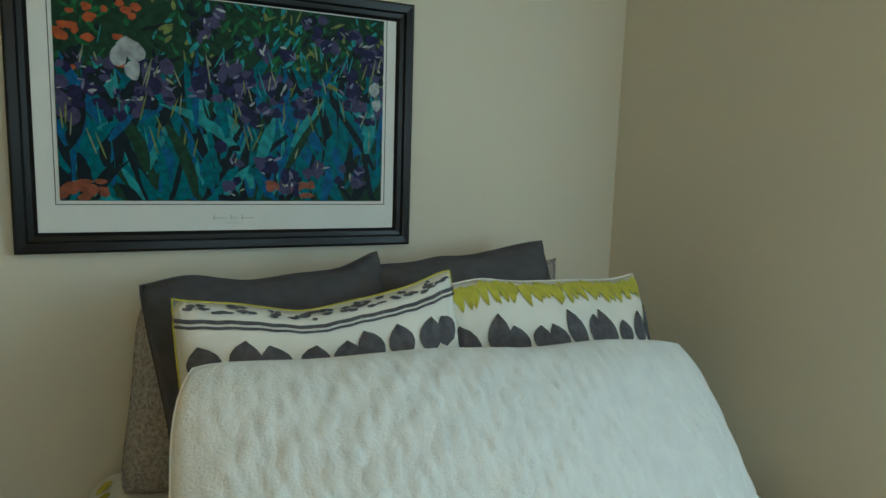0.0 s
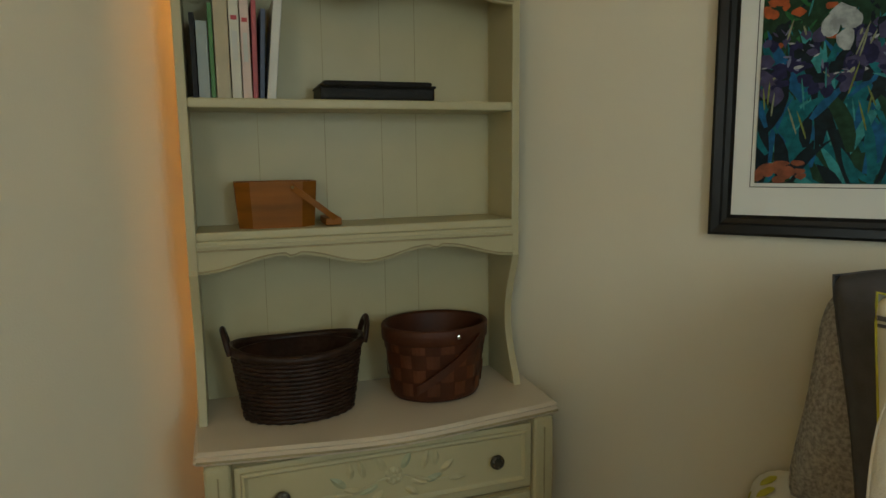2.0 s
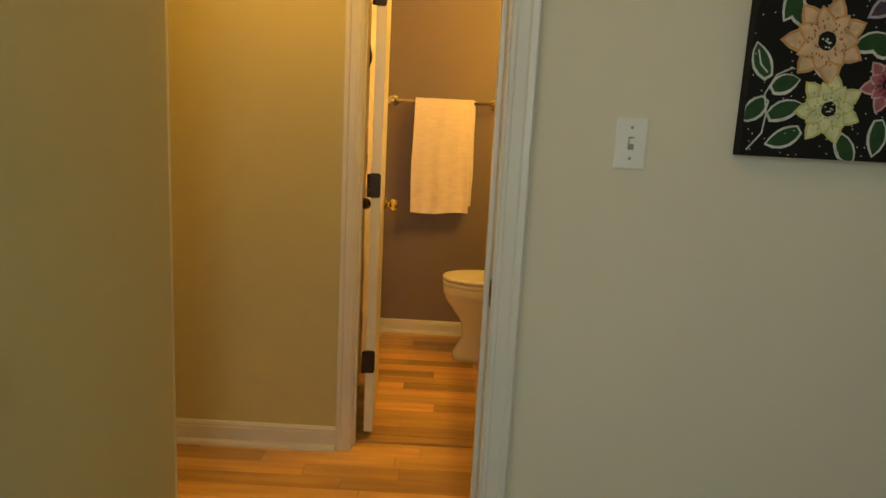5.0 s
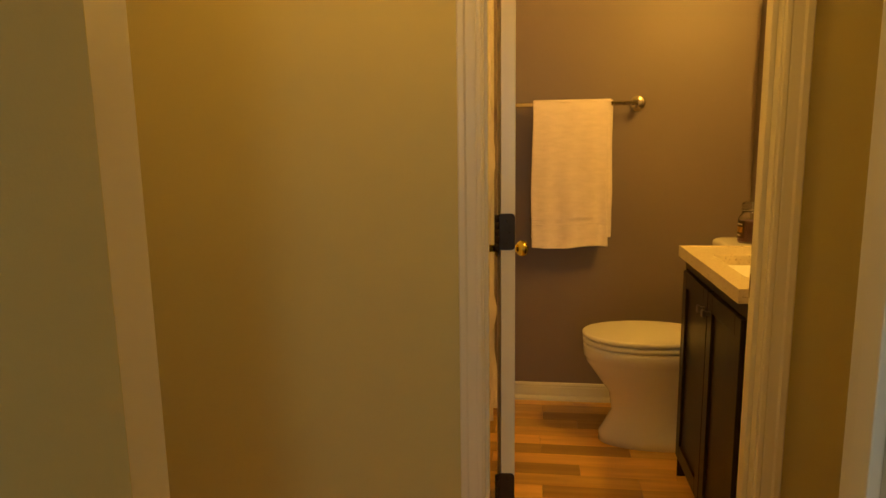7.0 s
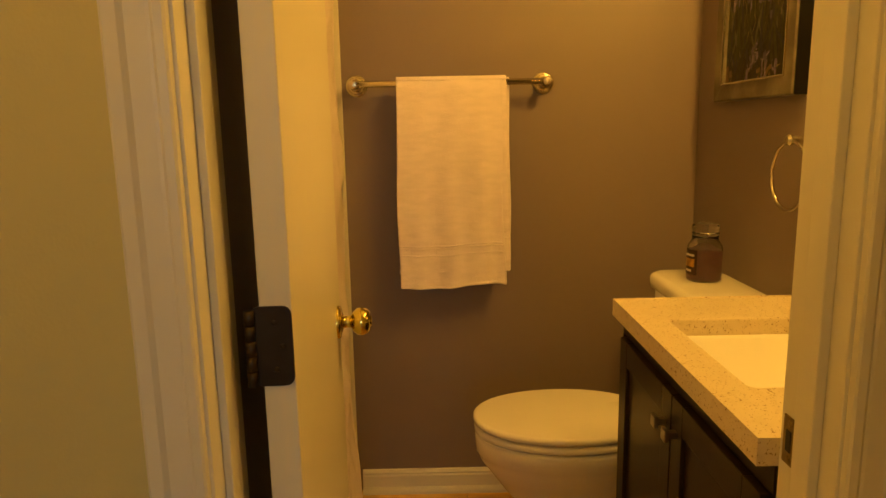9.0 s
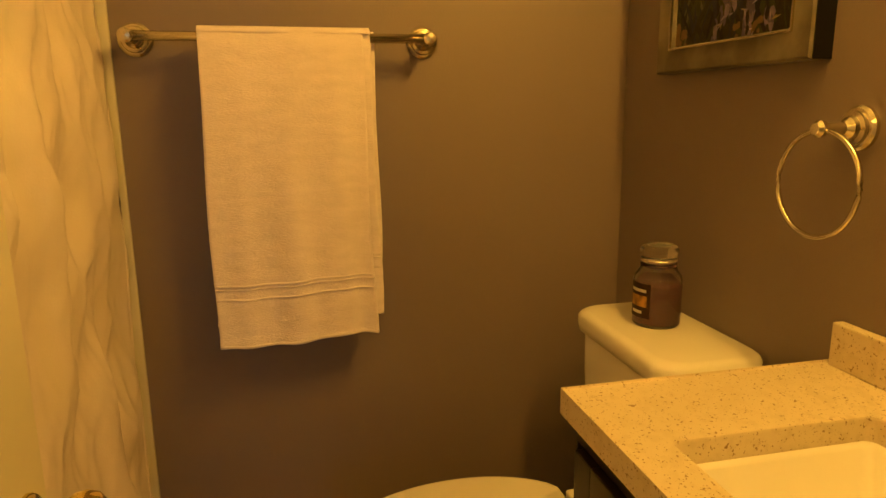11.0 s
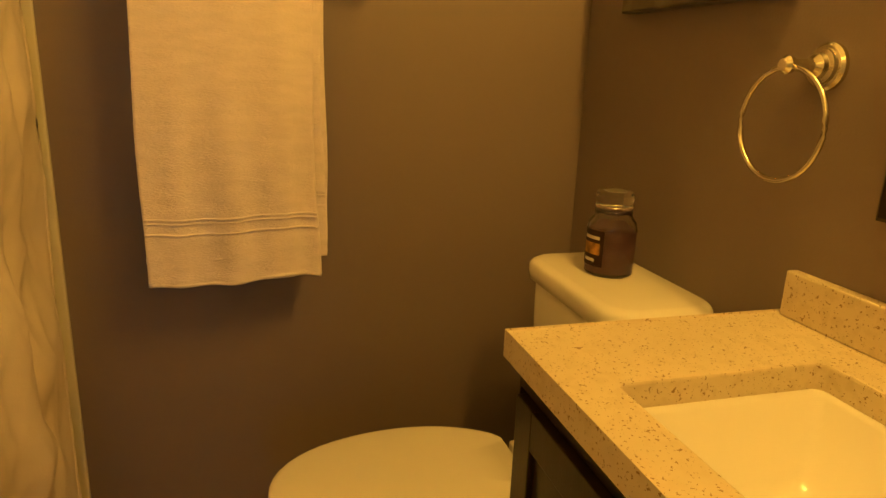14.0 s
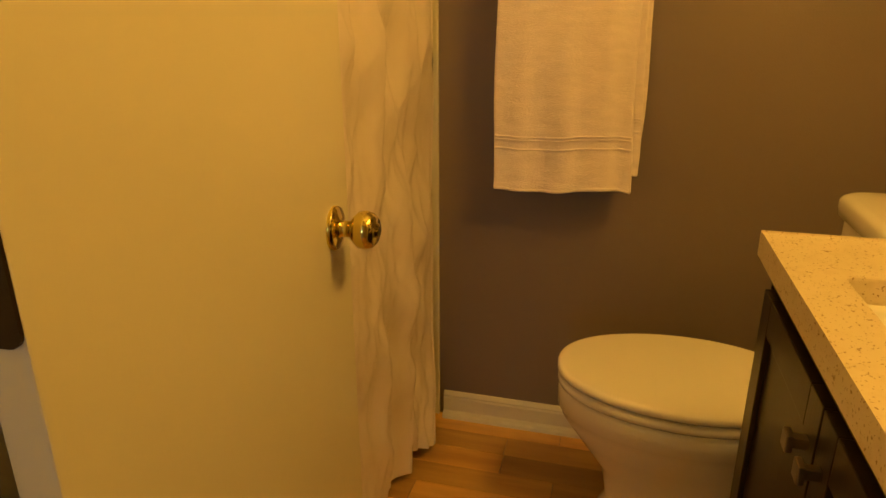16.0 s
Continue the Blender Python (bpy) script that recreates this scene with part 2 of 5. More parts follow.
def tube(points, radius, seg=10, closed=False, bm=None):
    own = bmesh.new()
    pts = [Vector(p) for p in points]
    rings = []
    n = len(pts)
    for i, p in enumerate(pts):
        a = pts[(i - 1) % n] if closed or i else p
        b = pts[(i + 1) % n] if closed or i < n - 1 else p
        q = (b - a).to_track_quat("Z", "Y")
        rings.append([own.verts.new(p + q @ Vector((radius * math.cos(2 * math.pi * k / seg), radius * math.sin(2 * math.pi * k / seg), 0))) for k in range(seg)])
    if closed and n:
        rings.append(rings[0])
    for a, b in zip(rings, rings[1:]):
        for k in range(seg):
            own.faces.new((a[k], a[(k + 1) % seg], b[(k + 1) % seg], b[k]))
    if not closed:
        own.faces.new(rings[0][::-1])
        own.faces.new(rings[-1])
    return merge(bm, own)


def prism(outline, depth, m=None, bevel=0.0, bm=None):
    """An outline in x, z pushed along y from 0 to depth."""
    own = bmesh.new()
    vs = [own.verts.new((x, 0, z)) for x, z in outline]
    f = own.faces.new(vs)
    r = bmesh.ops.extrude_face_region(own, geom=[f])
    for v in r["geom"]:
        if isinstance(v, bmesh.types.BMVert):
            v.co.y += depth
    if bevel:
        bmesh.ops.recalc_face_normals(own, faces=own.faces[:])
        es = [e for e in own.edges if abs(e.verts[0].co.y - e.verts[1].co.y) < 1e-6]
        bmesh.ops.bevel(own, geom=es, offset=bevel, segments=2, affect="EDGES", profile=0.6)
    if m is not None:
        own.transform(m)
    return merge(bm, own)


def sheet(nu, nv, at, bm=None):
    """A grid whose vertex at u, v in 0..1 stands at at(u, v)."""
    own = bmesh.new()
    g = [[own.verts.new(at(i / nu, j / nv)) for j in range(nv + 1)] for i in range(nu + 1)]
    for i in range(nu):
        for j in range(nv):
            own.faces.new((g[i][j], g[i + 1][j], g[i + 1][j + 1], g[i][j + 1]))
    return merge(bm, own)


def slab(name, x0, x1, y0, y1, z0, z1, material, label="", category="wall", bevel=0.0):
    return tagged(part(name, box(x0, x1, y0, y1, z0, z1, bevel), material), label, category, kind="structure")


# ---- setting ----
TOP = 2.40
slab("wall_north", -0.14, 2.74, 0.0, 0.12, 0, TOP, M_WALL, "cream painted plaster wall above the bed")
slab("wall_east_1", 2.60, 2.74, -1.2, 0.0, 0, TOP, M_WALL, "cream painted wall beside the bed")
slab("wall_east_2", 2.60, 2.74, -3.6, -2.3, 0, TOP, M_WALL, "cream painted bedroom wall past the window")
slab("wall_east_3", 2.60, 2.74, -2.3, -1.2, 0, 0.95, M_WALL, "cream painted wall under the window")
slab("wall_east_4", 2.60, 2.74, -2.3, -1.2, 2.05, TOP, M_WALL, "cream painted wall over the window")
slab("wall_south_1", -0.14, 1.30, -3.72, -3.6, 0, TOP, M_WALL, "cream painted bedroom end wall")
slab("wall_south_2", 2.40, 2.74, -3.72, -3.6, 0, TOP, M_WALL, "cream painted bedroom end wall")
slab("wall_south_3", 1.30, 2.40, -3.72, -3.6, 0, 0.95, M_WALL, "cream painted wall under the added end window")
slab("wall_south_4", 1.30, 2.40, -3.72, -3.6, 2.05, TOP, M_WALL, "cream painted wall over the added end window")
slab("wall_west_1", -0.14, 0.0, -1.90, 0.0, 0, TOP, M_WALL, "cream painted wall with the light switch")
slab("wall_west_2", -0.14, 0.0, -3.6, -2.68, 0, TOP, M_WALL, "cream painted wall behind the open door")
slab("wall_west_3", -0.14, 0.0, -2.68, -1.90, 2.0, TOP, M_WALL, "cream painted wall over the bedroom doorway")
slab("floor_bedroom", 0.0, 2.60, -3.6, 0.0, -0.06, 0.0, M_CARPET, "beige cut-pile bedroom carpet", "floor")
slab("ceiling", -5.2, 2.74, -6.2, 0.12, TOP, TOP + 0.1, M_CEIL, "plain off-white painted ceiling", "ceiling")
HX = -1.03
slab("wall_hall_1", HX - 0.11, HX, -3.355, -2.370, 0, TOP, M_HALLWALL, "beige hall wall beside the bathroom door")
slab("wall_hall_2", HX - 0.11, HX, -1.692, -1.15, 0, TOP, M_HALLWALL, "beige hall wall past the bathroom door")
slab("wall_hall_3", HX - 0.11, HX, -2.370, -1.692, 2.0, TOP, M_HALLWALL, "beige hall wall over the bathroom door")
slab("wall_hall_4", -0.14, HX - 0.11, -1.15, -1.03, 0, TOP, M_HALLWALL, "beige hall end wall")
slab("wall_hall_5", -0.14, -0.02, -4.6, -3.72, 0, TOP, M_HALLWALL, "beige hall wall")
slab("wall_hall_6", HX - 0.11, -0.02, -4.72, -4.6, 0, TOP, M_HALLWALL, "beige hall end wall")
slab("wall_hall_7", HX - 0.11, HX, -4.6, -4.08, 0, TOP, M_HALLWALL, "beige hall wall")
BX, BY = -2.55, -1.275
slab("wall_bath_west", BX - 0.1, BX, -3.3, BY + 0.12, 0, TOP, M_BATH, "dark taupe bathroom wall with the towel bar")
slab("wall_bath_north", BX, HX - 0.11, BY, BY + 0.12, 0, TOP, M_BATH, "dark taupe bathroom wall above the vanity")
slab("wall_bath_south", BX, HX - 0.11, -3.3, -3.2, 0, TOP, M_TUB, "white tub surround wall")
slab("wall_bath_return", -1.86, HX - 0.112, -2.50, -2.425, 0, TOP, M_BATH, "short dark taupe wall between the door and the tub")
slab("wall_bath_east_1", HX - 0.118, HX - 0.112, -3.2, -2.50, 0, TOP, M_BATH, "dark taupe bathroom wall behind the door")
slab("wall_bath_east_2", HX - 0.118, HX - 0.112, -1.63, BY, 0, TOP, M_BATH, "dark taupe bathroom wall by the vanity")
BF = 0.010
slab("floor_bath", BX, HX - 0.11, -3.2, BY, -0.01, BF - 0.012, M_GAP, "honey oak strip floor of the bathroom", "floor")
slab("trim_threshold", HX - 0.115, HX - 0.06, -2.350, -1.704, -0.001, BF, M_OAK, "oak threshold under the bathroom door", "trim", 0.003)
slab("floor_hall", BX, 0.0, -4.6, -1.15, -0.06, -0.012, M_GAP, "honey oak strip floor of hall and bathroom", "floor")
# second bedroom seen as a sliver at the end of the hall
slab("wall_far_west", -5.2, -5.1, -6.2, -3.3, 0, TOP, M_WALL, "pale wall of the second bedroom")
slab("wall_far_south", -5.1, HX - 0.11, -6.2, -6.1, 0, TOP, M_WALL, "pale wall of the second bedroom")
slab("wall_far_east", HX - 0.11, HX, -6.1, -4.72, 0, TOP, M_WALL, "pale wall of the second bedroom")
slab("wall_far_north", -5.1, HX - 0.12, -3.33, -3.302, 0, TOP, M_WALL, "pale wall of the second bedroom")
slab("floor_far_room", -5.1, HX - 0.11, -6.1, -3.42, -0.06, -0.004, M_CARPET, "grey-beige carpet of the second bedroom", "floor")


def casing(name, fixed, y, side, z1, material, face=1, parent=None):
    """An upright door casing with a stepped profile; y is its inner edge, side the way it widens."""
    prof = [(0.0, 0.0), (0.0, 0.009), (0.003, 0.0115), (0.012, 0.013), (0.016, 0.0115), (0.020, 0.0125), (0.042, 0.0155), (0.048, 0.0195), (0.063, 0.0205), (0.067, 0.018), (0.067, 0.0)]
    prof = [(a * 0.83, d) for a, d in prof]
    bm = bmesh.new()
    lo, hi = [[bm.verts.new((fixed + face * d, y + side * a, z)) for a, d in prof] for z in (0.0, z1)]
    for k in range(len(prof)):
        q = (k + 1) % len(prof)
        bm.faces.new((lo[k], lo[q], hi[q], hi[k]))
    bm.faces.new(lo[::-1])
    bm.faces.new(hi)
    return part(name, bm, material, parent)


def door_frame(name, xa, xb, y0, y1, z1, label):
    """Jambs, head, stops and casings of an opening through a wall between xa and xb (xa < xb)."""
    e = thing(name, label, "door frame", kind="structure")
    part("jamb", box(xa, xb, y0 - 0.02, y0, 0, z1, 0.002), M_TRIM, e)
    part("jamb", box(xa, xb, y1, y1 + 0.02, 0, z1, 0.002), M_TRIM, e)
    part("head", box(xa, xb, y0 - 0.02, y1 + 0.02, z1, z1 + 0.02, 0.002), M_TRIM, e)
    for fx, face in ((xb, 1), (xa, -1)):
        casing("casing", fx, y1 + 0.004, 1, z1 + 0.07, M_TRIM, face, e)
        casing("casing", fx, y0 - 0.004, -1, z1 + 0.07, M_TRIM, face, e)
        part("head_casing", box(min(fx, fx + face * 0.016), max(fx, fx + face * 0.016), y0 - 0.004, y1 + 0.004, z1 + 0.004, z1 + 0.07, 0.003), M_TRIM, e)
    return e


bed_frame = door_frame("door_1", -0.14, 0.0, -2.66, -1.92, 1.98, "white painted bedroom door frame with a brass strike plate")
bath_frame = door_frame("door_2", HX - 0.11, HX, -2.350, -1.704, 1.98, "white painted bathroom door frame with a strike plate")
part("door_stop", box(HX - 0.065, HX - 0.03, -1.716, -1.704, 0, 1.98, 0.002), M_TRIM, bath_frame)
part("door_stop", box(HX - 0.065, HX - 0.03, -2.350, -2.341, 0, 1.98, 0.002), M_TRIM, bath_frame)
part("door_stop", box(-0.10, -0.065, -1.932, -1.92, 0, 1.98, 0.002), M_TRIM, bed_frame)
far_frame = door_frame("door_3", HX - 0.11, HX, -4.06, -3.375, 1.98, "white painted frame of the second bedroom doorway")


def strike_plate(x, y, z, parent, s):
    bm = box(x - 0.014, x + 0.014, min(y, y + s * 0.002), max(y, y + s * 0.002), z - 0.03, z + 0.03, 0.0008, 1)
    p = part("strike_plate", bm, M_STRIKE, parent, "worn brass strike plate")
    part("latch_hole", box(x - 0.006, x + 0.004, min(y, y + s * 0.003), max(y, y + s * 0.003), z - 0.013, z + 0.013), M_INK, p)
    for dz in (-0.022, 0.022):
        part("screw", lathe([(0, 0.0015), (0.0035, 0.001), (0.004, 0)], 12, pose(x, y + s * 0.002, z + dz, 90 * (1 if s < 0 else -1))), M_STRIKE, p)


strike_plate(-0.022, -1.92, 0.905, bed_frame, -1)
strike_plate(HX - 0.09, -1.704, 0.895, bath_frame, -1)


def baseboard(name, x0, x1, y0, y1, axis, out, label, foot=0.0, tall=0.092):
    """A tall profiled board with a quarter round at its foot. axis: 'x' along x, 'y' along y; out: the way it faces."""
    e = thing(name, label, "baseboard", kind="structure")
    prof = [(0, 0.0), (0.013, 0.0), (0.013, 0.085), (0.010, 0.092), (0.012, 0.100), (0.006, 0.112), (0, 0.115)]
    shoe = [(0.0131, 0.0), (0.032, 0.0), (0.0305, 0.009), (0.025, 0.016), (0.0131, 0.019)]
    prof = [(d, z * tall / 0.115) for d, z in prof]
    for nm, pr in (("board", prof), ("shoe_moulding", shoe)):
        bm = bmesh.new()
        rows = []
        for k in (0, 1):
            if axis == "y":
                rows.append([bm.verts.new((x0 + out * d, (y0, y1)[k], z + foot)) for d, z in pr])
            else:
                rows.append([bm.verts.new(((x0, x1)[k], y0 + out * d, z + foot)) for d, z in pr])
        n = len(pr)
        for i in range(n):
            bm.faces.new((rows[0][i], rows[0][(i + 1) % n], rows[1][(i + 1) % n], rows[1][i]))
        bm.faces.new(rows[0])
        bm.faces.new(rows[1][::-1])
        part(nm, bm, M_TRIM, e)
    return e


baseboard("baseboard_hall", HX, 0, -3.30, -2.411, "y", 1, "white profiled hall baseboard with shoe moulding")
baseboard("baseboard_hall_end", HX, 0, -1.643, -1.15, "y", 1, "white profiled hall baseboard with shoe moulding")
baseboard("baseboard_bath", BX, 0, -2.40, -1.275, "y", 1, "white profiled bathroom baseboard with shoe moulding", BF, 0.082)
baseboard("baseboard_bath_north", BX + 0.035, -1.85, BY, BY, "x", -1, "white profiled bathroom baseboard behind the toilet", BF)
baseboard("baseboard_bedroom", 0, 0, -1.858, -0.02, "y", 1, "white profiled bedroom baseboard with shoe moulding")
baseboard("baseboard_bedroom_north", 0.035, 2.6, 0, 0, "x", -1, "white profiled bedroom baseboard with shoe moulding")

# bedroom window, behind the walker
win = thing("window_1", "white framed bedroom window letting in daylight", "window", kind="structure")
for y0, y1, z0, z1 in ((-2.3, -2.25, 0.95, 2.05), (-1.25, -1.2, 0.95, 2.05), (-2.25, -1.25, 0.95, 1.0), (-2.25, -1.25, 2.0, 2.05), (-2.25, -1.25, 1.48, 1.52)):
    part("window_frame", box(2.66, 2.70, y0, y1, z0, z1, 0.003), M_TRIM, win)
for z0, z1 in ((1.0, 1.48), (1.52, 2.0)):
    pane = part("pane", box(2.678, 2.682, -2.25, -1.25, z0, z1), M_GLASS, win)
    pane.visible_shadow = False
# unseen end window, added to go with the south fill lamp
win2 = thing("window_2", "unseen white framed end window added round the fill lamp", "window", kind="structure")
for x0, x1, z0, z1 in ((1.30, 1.35, 0.95, 2.05), (2.35, 2.40, 0.95, 2.05), (1.35, 2.35, 0.95, 1.0), (1.35, 2.35, 2.0, 2.05), (1.35, 2.35, 1.48, 1.52)):
    part("window_frame", box(x0, x1, -3.70, -3.66, z0, z1, 0.003), M_TRIM, win2)
for z0, z1 in ((1.0, 1.48), (1.52, 2.0)):
    pane = part("pane", box(1.35, 2.35, -3.682, -3.678, z0, z1), M_GLASS, win2)
    pane.visible_shadow = False
part("window_sill", box(2.57, 2.66, -2.32, -1.18, 0.925, 0.95, 0.004), M_TRIM, win)


# ---- doors ----
def rounded_xz(x0, x1, z0, z1, r, n=4):
    pts = []
    for cx_, cz_, a0 in ((x1 - r, z0 + r, -90), (x1 - r, z1 - r, 0), (x0 + r, z1 - r, 90), (x0 + r, z0 + r, 180)):
        for i in range(n + 1):
            a = radians(a0 + 90 * i / n)
            pts.append((cx_ + r * math.cos(a), cz_ + r * math.sin(a)))
    return pts


def knob_set(parent, x, y, z, s, material=M_BRASS):
    """A round knob whose axis runs along y by s."""
    rot = pose(x, y, z, -90 if s > 0 else 90)
    k = part("knob", lathe([(0, 0.066), (0.010, 0.066), (0.0105, 0.063), (0.018, 0.063), (0.024, 0.058), (0.0275, 0.048), (0.026, 0.038), (0.019, 0.030), (0.012, 0.026), (0.0115, 0.012), (0.016, 0.010)], 36, rot), material, parent, "polished brass round door knob", True)
    part("rosette", lathe([(0.0, 0.011), (0.016, 0.0105), (0.022, 0.008), (0.030, 0.0065), (0.032, 0.003), (0.032, 0)], 36, rot), material, k, "", True)
    part("keyhole", lathe([(0, 0.0665), (0.006, 0.0665), (0.0065, 0.064)], 20, rot), M_STRIKE, k, "", True)


bath_door = thing("bathroom_door", "white painted slab door standing open with brass knob", "door", pose(-1.107, -2.277, 0.0, 0, 0, 4.0))
part("leaf", box(-0.592, 0.0, -0.036, 0.0, 0.040, 1.965, 0.002), M_DOOR, bath_door)
knob_set(bath_door, -0.530, 0.0, 0.90, 1)
knob_set(bath_door, -0.530, -0.036, 0.90, -1)
part("latch_plate", box(-0.594, -0.591, -0.030, -0.006, 0.872, 0.928, 0.0005, 1), M_STRIKE, bath_door)
for hz in (0.335, 1.030, 1.72):
    h = part("hinge", prism(rounded_xz(-0.046, -0.0005, hz - 0.046, hz + 0.046, 0.010), 0.003, pose(0.003, 0, 0, 0, 0, 90)), M_STEEL, bath_door, "dark bronze butt hinge")
    for k in range(5):
        part("knuckle", lathe([(0, 0), (0.006, 0), (0.006, 0.0165), (0, 0.0165)], 14, pose(0.006, -0.046, hz - 0.044 + k * 0.0175)), M_STEEL, h, "", True)
    for dz in (-0.027, 0.0, 0.027):
        part("screw", lathe([(0, 0.0012), (0.003, 0.001), (0.0036, 0)], 10, pose(0.003, -0.02 + 0.008 * (dz == 0), hz + dz, 0, 90)), M_STEEL, h, "", True)

bed_door = thing("bedroom_door", "white painted slab door swung open against the room", "door", pose(0.006, -2.603, 0.0, 0, 0, -4.0))
# beige hall paint on the white leaf stands in for warm light falling on it
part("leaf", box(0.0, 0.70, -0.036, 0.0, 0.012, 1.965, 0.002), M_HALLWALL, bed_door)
knob_set(bed_door, 0.64, 0.0, 0.90, 1)

# ---- bedroom: picture, canvas, switch ----


def bar_frame(parent, w, h, steps, material, name="frame_bar", m=None):
    """Four mitred bars round w x h in the x, z plane facing -y; steps: (inset, depth) from the outer edge inward."""
    m = m or Matrix()
    for c0, c1, c2, c3 in (((-1, -1), (1, -1), 0, 1), ((1, -1), (1, 1), 1, 0), ((1, 1), (-1, 1), 0, -1), ((-1, 1), (-1, -1), -1, 0)):
        bm = bmesh.new()
        ra = [bm.verts.new(m @ Vector((c0[0] * (w / 2 - i), -d, c0[1] * (h / 2 - i)))) for i, d in steps]
        rb = [bm.verts.new(m @ Vector((c1[0] * (w / 2 - i), -d, c1[1] * (h / 2 - i)))) for i, d in steps]
        for i in range(len(steps)):
            j = (i + 1) % len(steps)
            bm.faces.new((ra[i], ra[j], rb[j], rb[i]))
        part(name, bm, material, parent)


def flat_poly(bm, pts, y, mi, m=None):
    f = bm.faces.new([bm.verts.new((x, y, z)) for x, z in pts])
    f.material_index = mi
    return f


def blade(cx, cz, length, width, ang, bend=0.0, n=5):
    """A leaf-shaped outline from its foot at cx, cz."""
    left, right = [], []
    for i in range(n + 1):
        t = i / n
        w = width * math.sin(math.pi * min(1, 0.12 + 0.88 * t)) ** 0.8 * 0.5
        a = ang + bend * t
        px, pz = cx + math.sin(ang + bend * t / 2) * length * t, cz + math.cos(ang + bend * t / 2) * length * t
        left.append((px - math.cos(a) * w, pz + math.sin(a) * w))
        right.append((px + math.cos(a) * w, pz - math.sin(a) * w))
    return left + right[::-1]


def blob(rng, cx, cz, rx, rz, n=9, rough=0.25):
    return [(cx + rx * (1 + rng.uniform(-rough, rough)) * math.cos(2 * math.pi * i / n), cz + rz * (1 + rng.uniform(-rough, rough)) * math.sin(2 * math.pi * i / n)) for i in range(n)]


PAINTS = [mat("print_" + n, [k * 0.78 for k in c], 0.5, 0, 60, 0.45, 0.1, 200, spec=0.3) for n, c in (
    ("deep_green", (0.02, 0.07, 0.035)), ("teal", (0.008, 0.20, 0.25)), ("blue", (0.012, 0.15, 0.36)), ("light_teal", (0.06, 0.40, 0.42)),
    ("green", (0.03, 0.19, 0.06)), ("yellow_green", (0.24, 0.30, 0.06)), ("indigo", (0.025, 0.025, 0.10)), ("violet", (0.07, 0.06, 0.17)),
    ("lilac", (0.24, 0.26, 0.42)), ("orange", (0.60, 0.12, 0.02)), ("white", (0.55, 0.60, 0.62)), ("dark", (0.008, 0.02, 0.03)), ("earth", (0.36, 0.10, 0.04)), ("pale", (0.36, 0.40, 0.24)))]


def iris_field(w, h, seed, lush=1.0):
    """Flat painted garden of irises, w by h about the middle, as layered brush strokes."""
    rng = random.Random(seed)
    bm = bmesh.new()
    flat_poly(bm, [(-w / 2, -h / 2), (w / 2, -h / 2), (w / 2, h / 2), (-w / 2, h / 2)], 0, 0)
    d = [0.0]

    def put(pts, mi):
        d[0] -= 0.0000025
        pts = [(max(-w / 2, min(w / 2, x)), max(-h / 2, min(h / 2, z))) for x, z in pts]
        flat_poly(bm, pts, d[0], mi)

    def X(u):
        return (u - 0.5) * w

    def Z(v):
        return (v - 0.5) * h
    for _ in range(int(500 * lush)):
        u, v = rng.random(), rng.uniform(0.5, 1.02)
        c = rng.choice((0, 4, 4, 5, 11, 3) if u > 0.25 else (0, 0, 4, 4, 11, 0))
        put(blade(X(u), Z(v), h * rng.uniform(0.03, 0.09), w * rng.uniform(0.006, 0.016), rng.uniform(-1.2, 1.2)), c)
    for _ in range(26):
        put(blob(rng, X(rng.uniform(0.0, 0.22)), Z(rng.uniform(0.62, 1.0)), w * rng.uniform(0.008, 0.02), h * rng.uniform(0.012, 0.022)), 9)
    for _ in range(int(330 * lush)):
        u, v = rng.random(), rng.uniform(-0.08, 0.42)
        c = rng.choice((1, 1, 1, 2, 2, 3, 0, 11, 11, 1))
        put(blade(X(u), Z(v), h * rng.uniform(0.18, 0.48), w * rng.uniform(0.012, 0.042), rng.uniform(-0.7, 0.7), rng.uniform(-0.9, 0.9)), c)
    for _ in range(30):
        put(blob(rng, X(rng.choice((rng.uniform(0, 0.12), rng.uniform(0.55, 0.75)))), Z(rng.uniform(0.0, 0.10)), w * rng.uniform(0.01, 0.03), h * rng.uniform(0.01, 0.02)), 12)
    for k in range(62):
        u = rng.uniform(0.0, 1.0)
        v = rng.uniform(0.44, 0.66) if k < 38 else rng.uniform(0.66, 0.96) if k < 54 else rng.uniform(0.02, 0.2)
        if k >= 38:
            u = rng.uniform(0.4, 1.0)
        for _ in range(6):
            put(blob(rng, X(u) + rng.gauss(0, 0.018) * w, Z(v) + rng.gauss(0, 0.03) * h, w * rng.uniform(0.010, 0.024), h * rng.uniform(0.015, 0.04), 8, 0.35), rng.choice((6, 6, 7, 7, 11)))
        for _ in range(3):
            put(blade(X(u) + rng.gauss(0, 0.012) * w, Z(v) + rng.gauss(0, 0.02) * h, h * rng.uniform(0.02, 0.05), w * rng.uniform(0.004, 0.010), rng.uniform(-1.5, 1.5)), rng.choice((8, 8, 10, 13, 7)))
    for _ in range(70):
        put(blade(X(rng.random()), Z(rng.uniform(0.2, 0.75)), h * rng.uniform(0.06, 0.16), w * 0.005, rng.uniform(-0.5, 0.5)), rng.choice((13, 3, 5)))
    for du, dv, ru, rv in ((0, 0.045, 0.030, 0.045), (-0.028, 0.0, 0.02, 0.05), (0.012, -0.055, 0.022, 0.05), (0.02, 0.02, 0.028, 0.04)):
        put(blob(rng, X(0.195 + du), Z(0.69 + dv), w * ru, h * rv, 11, 0.2), 10)
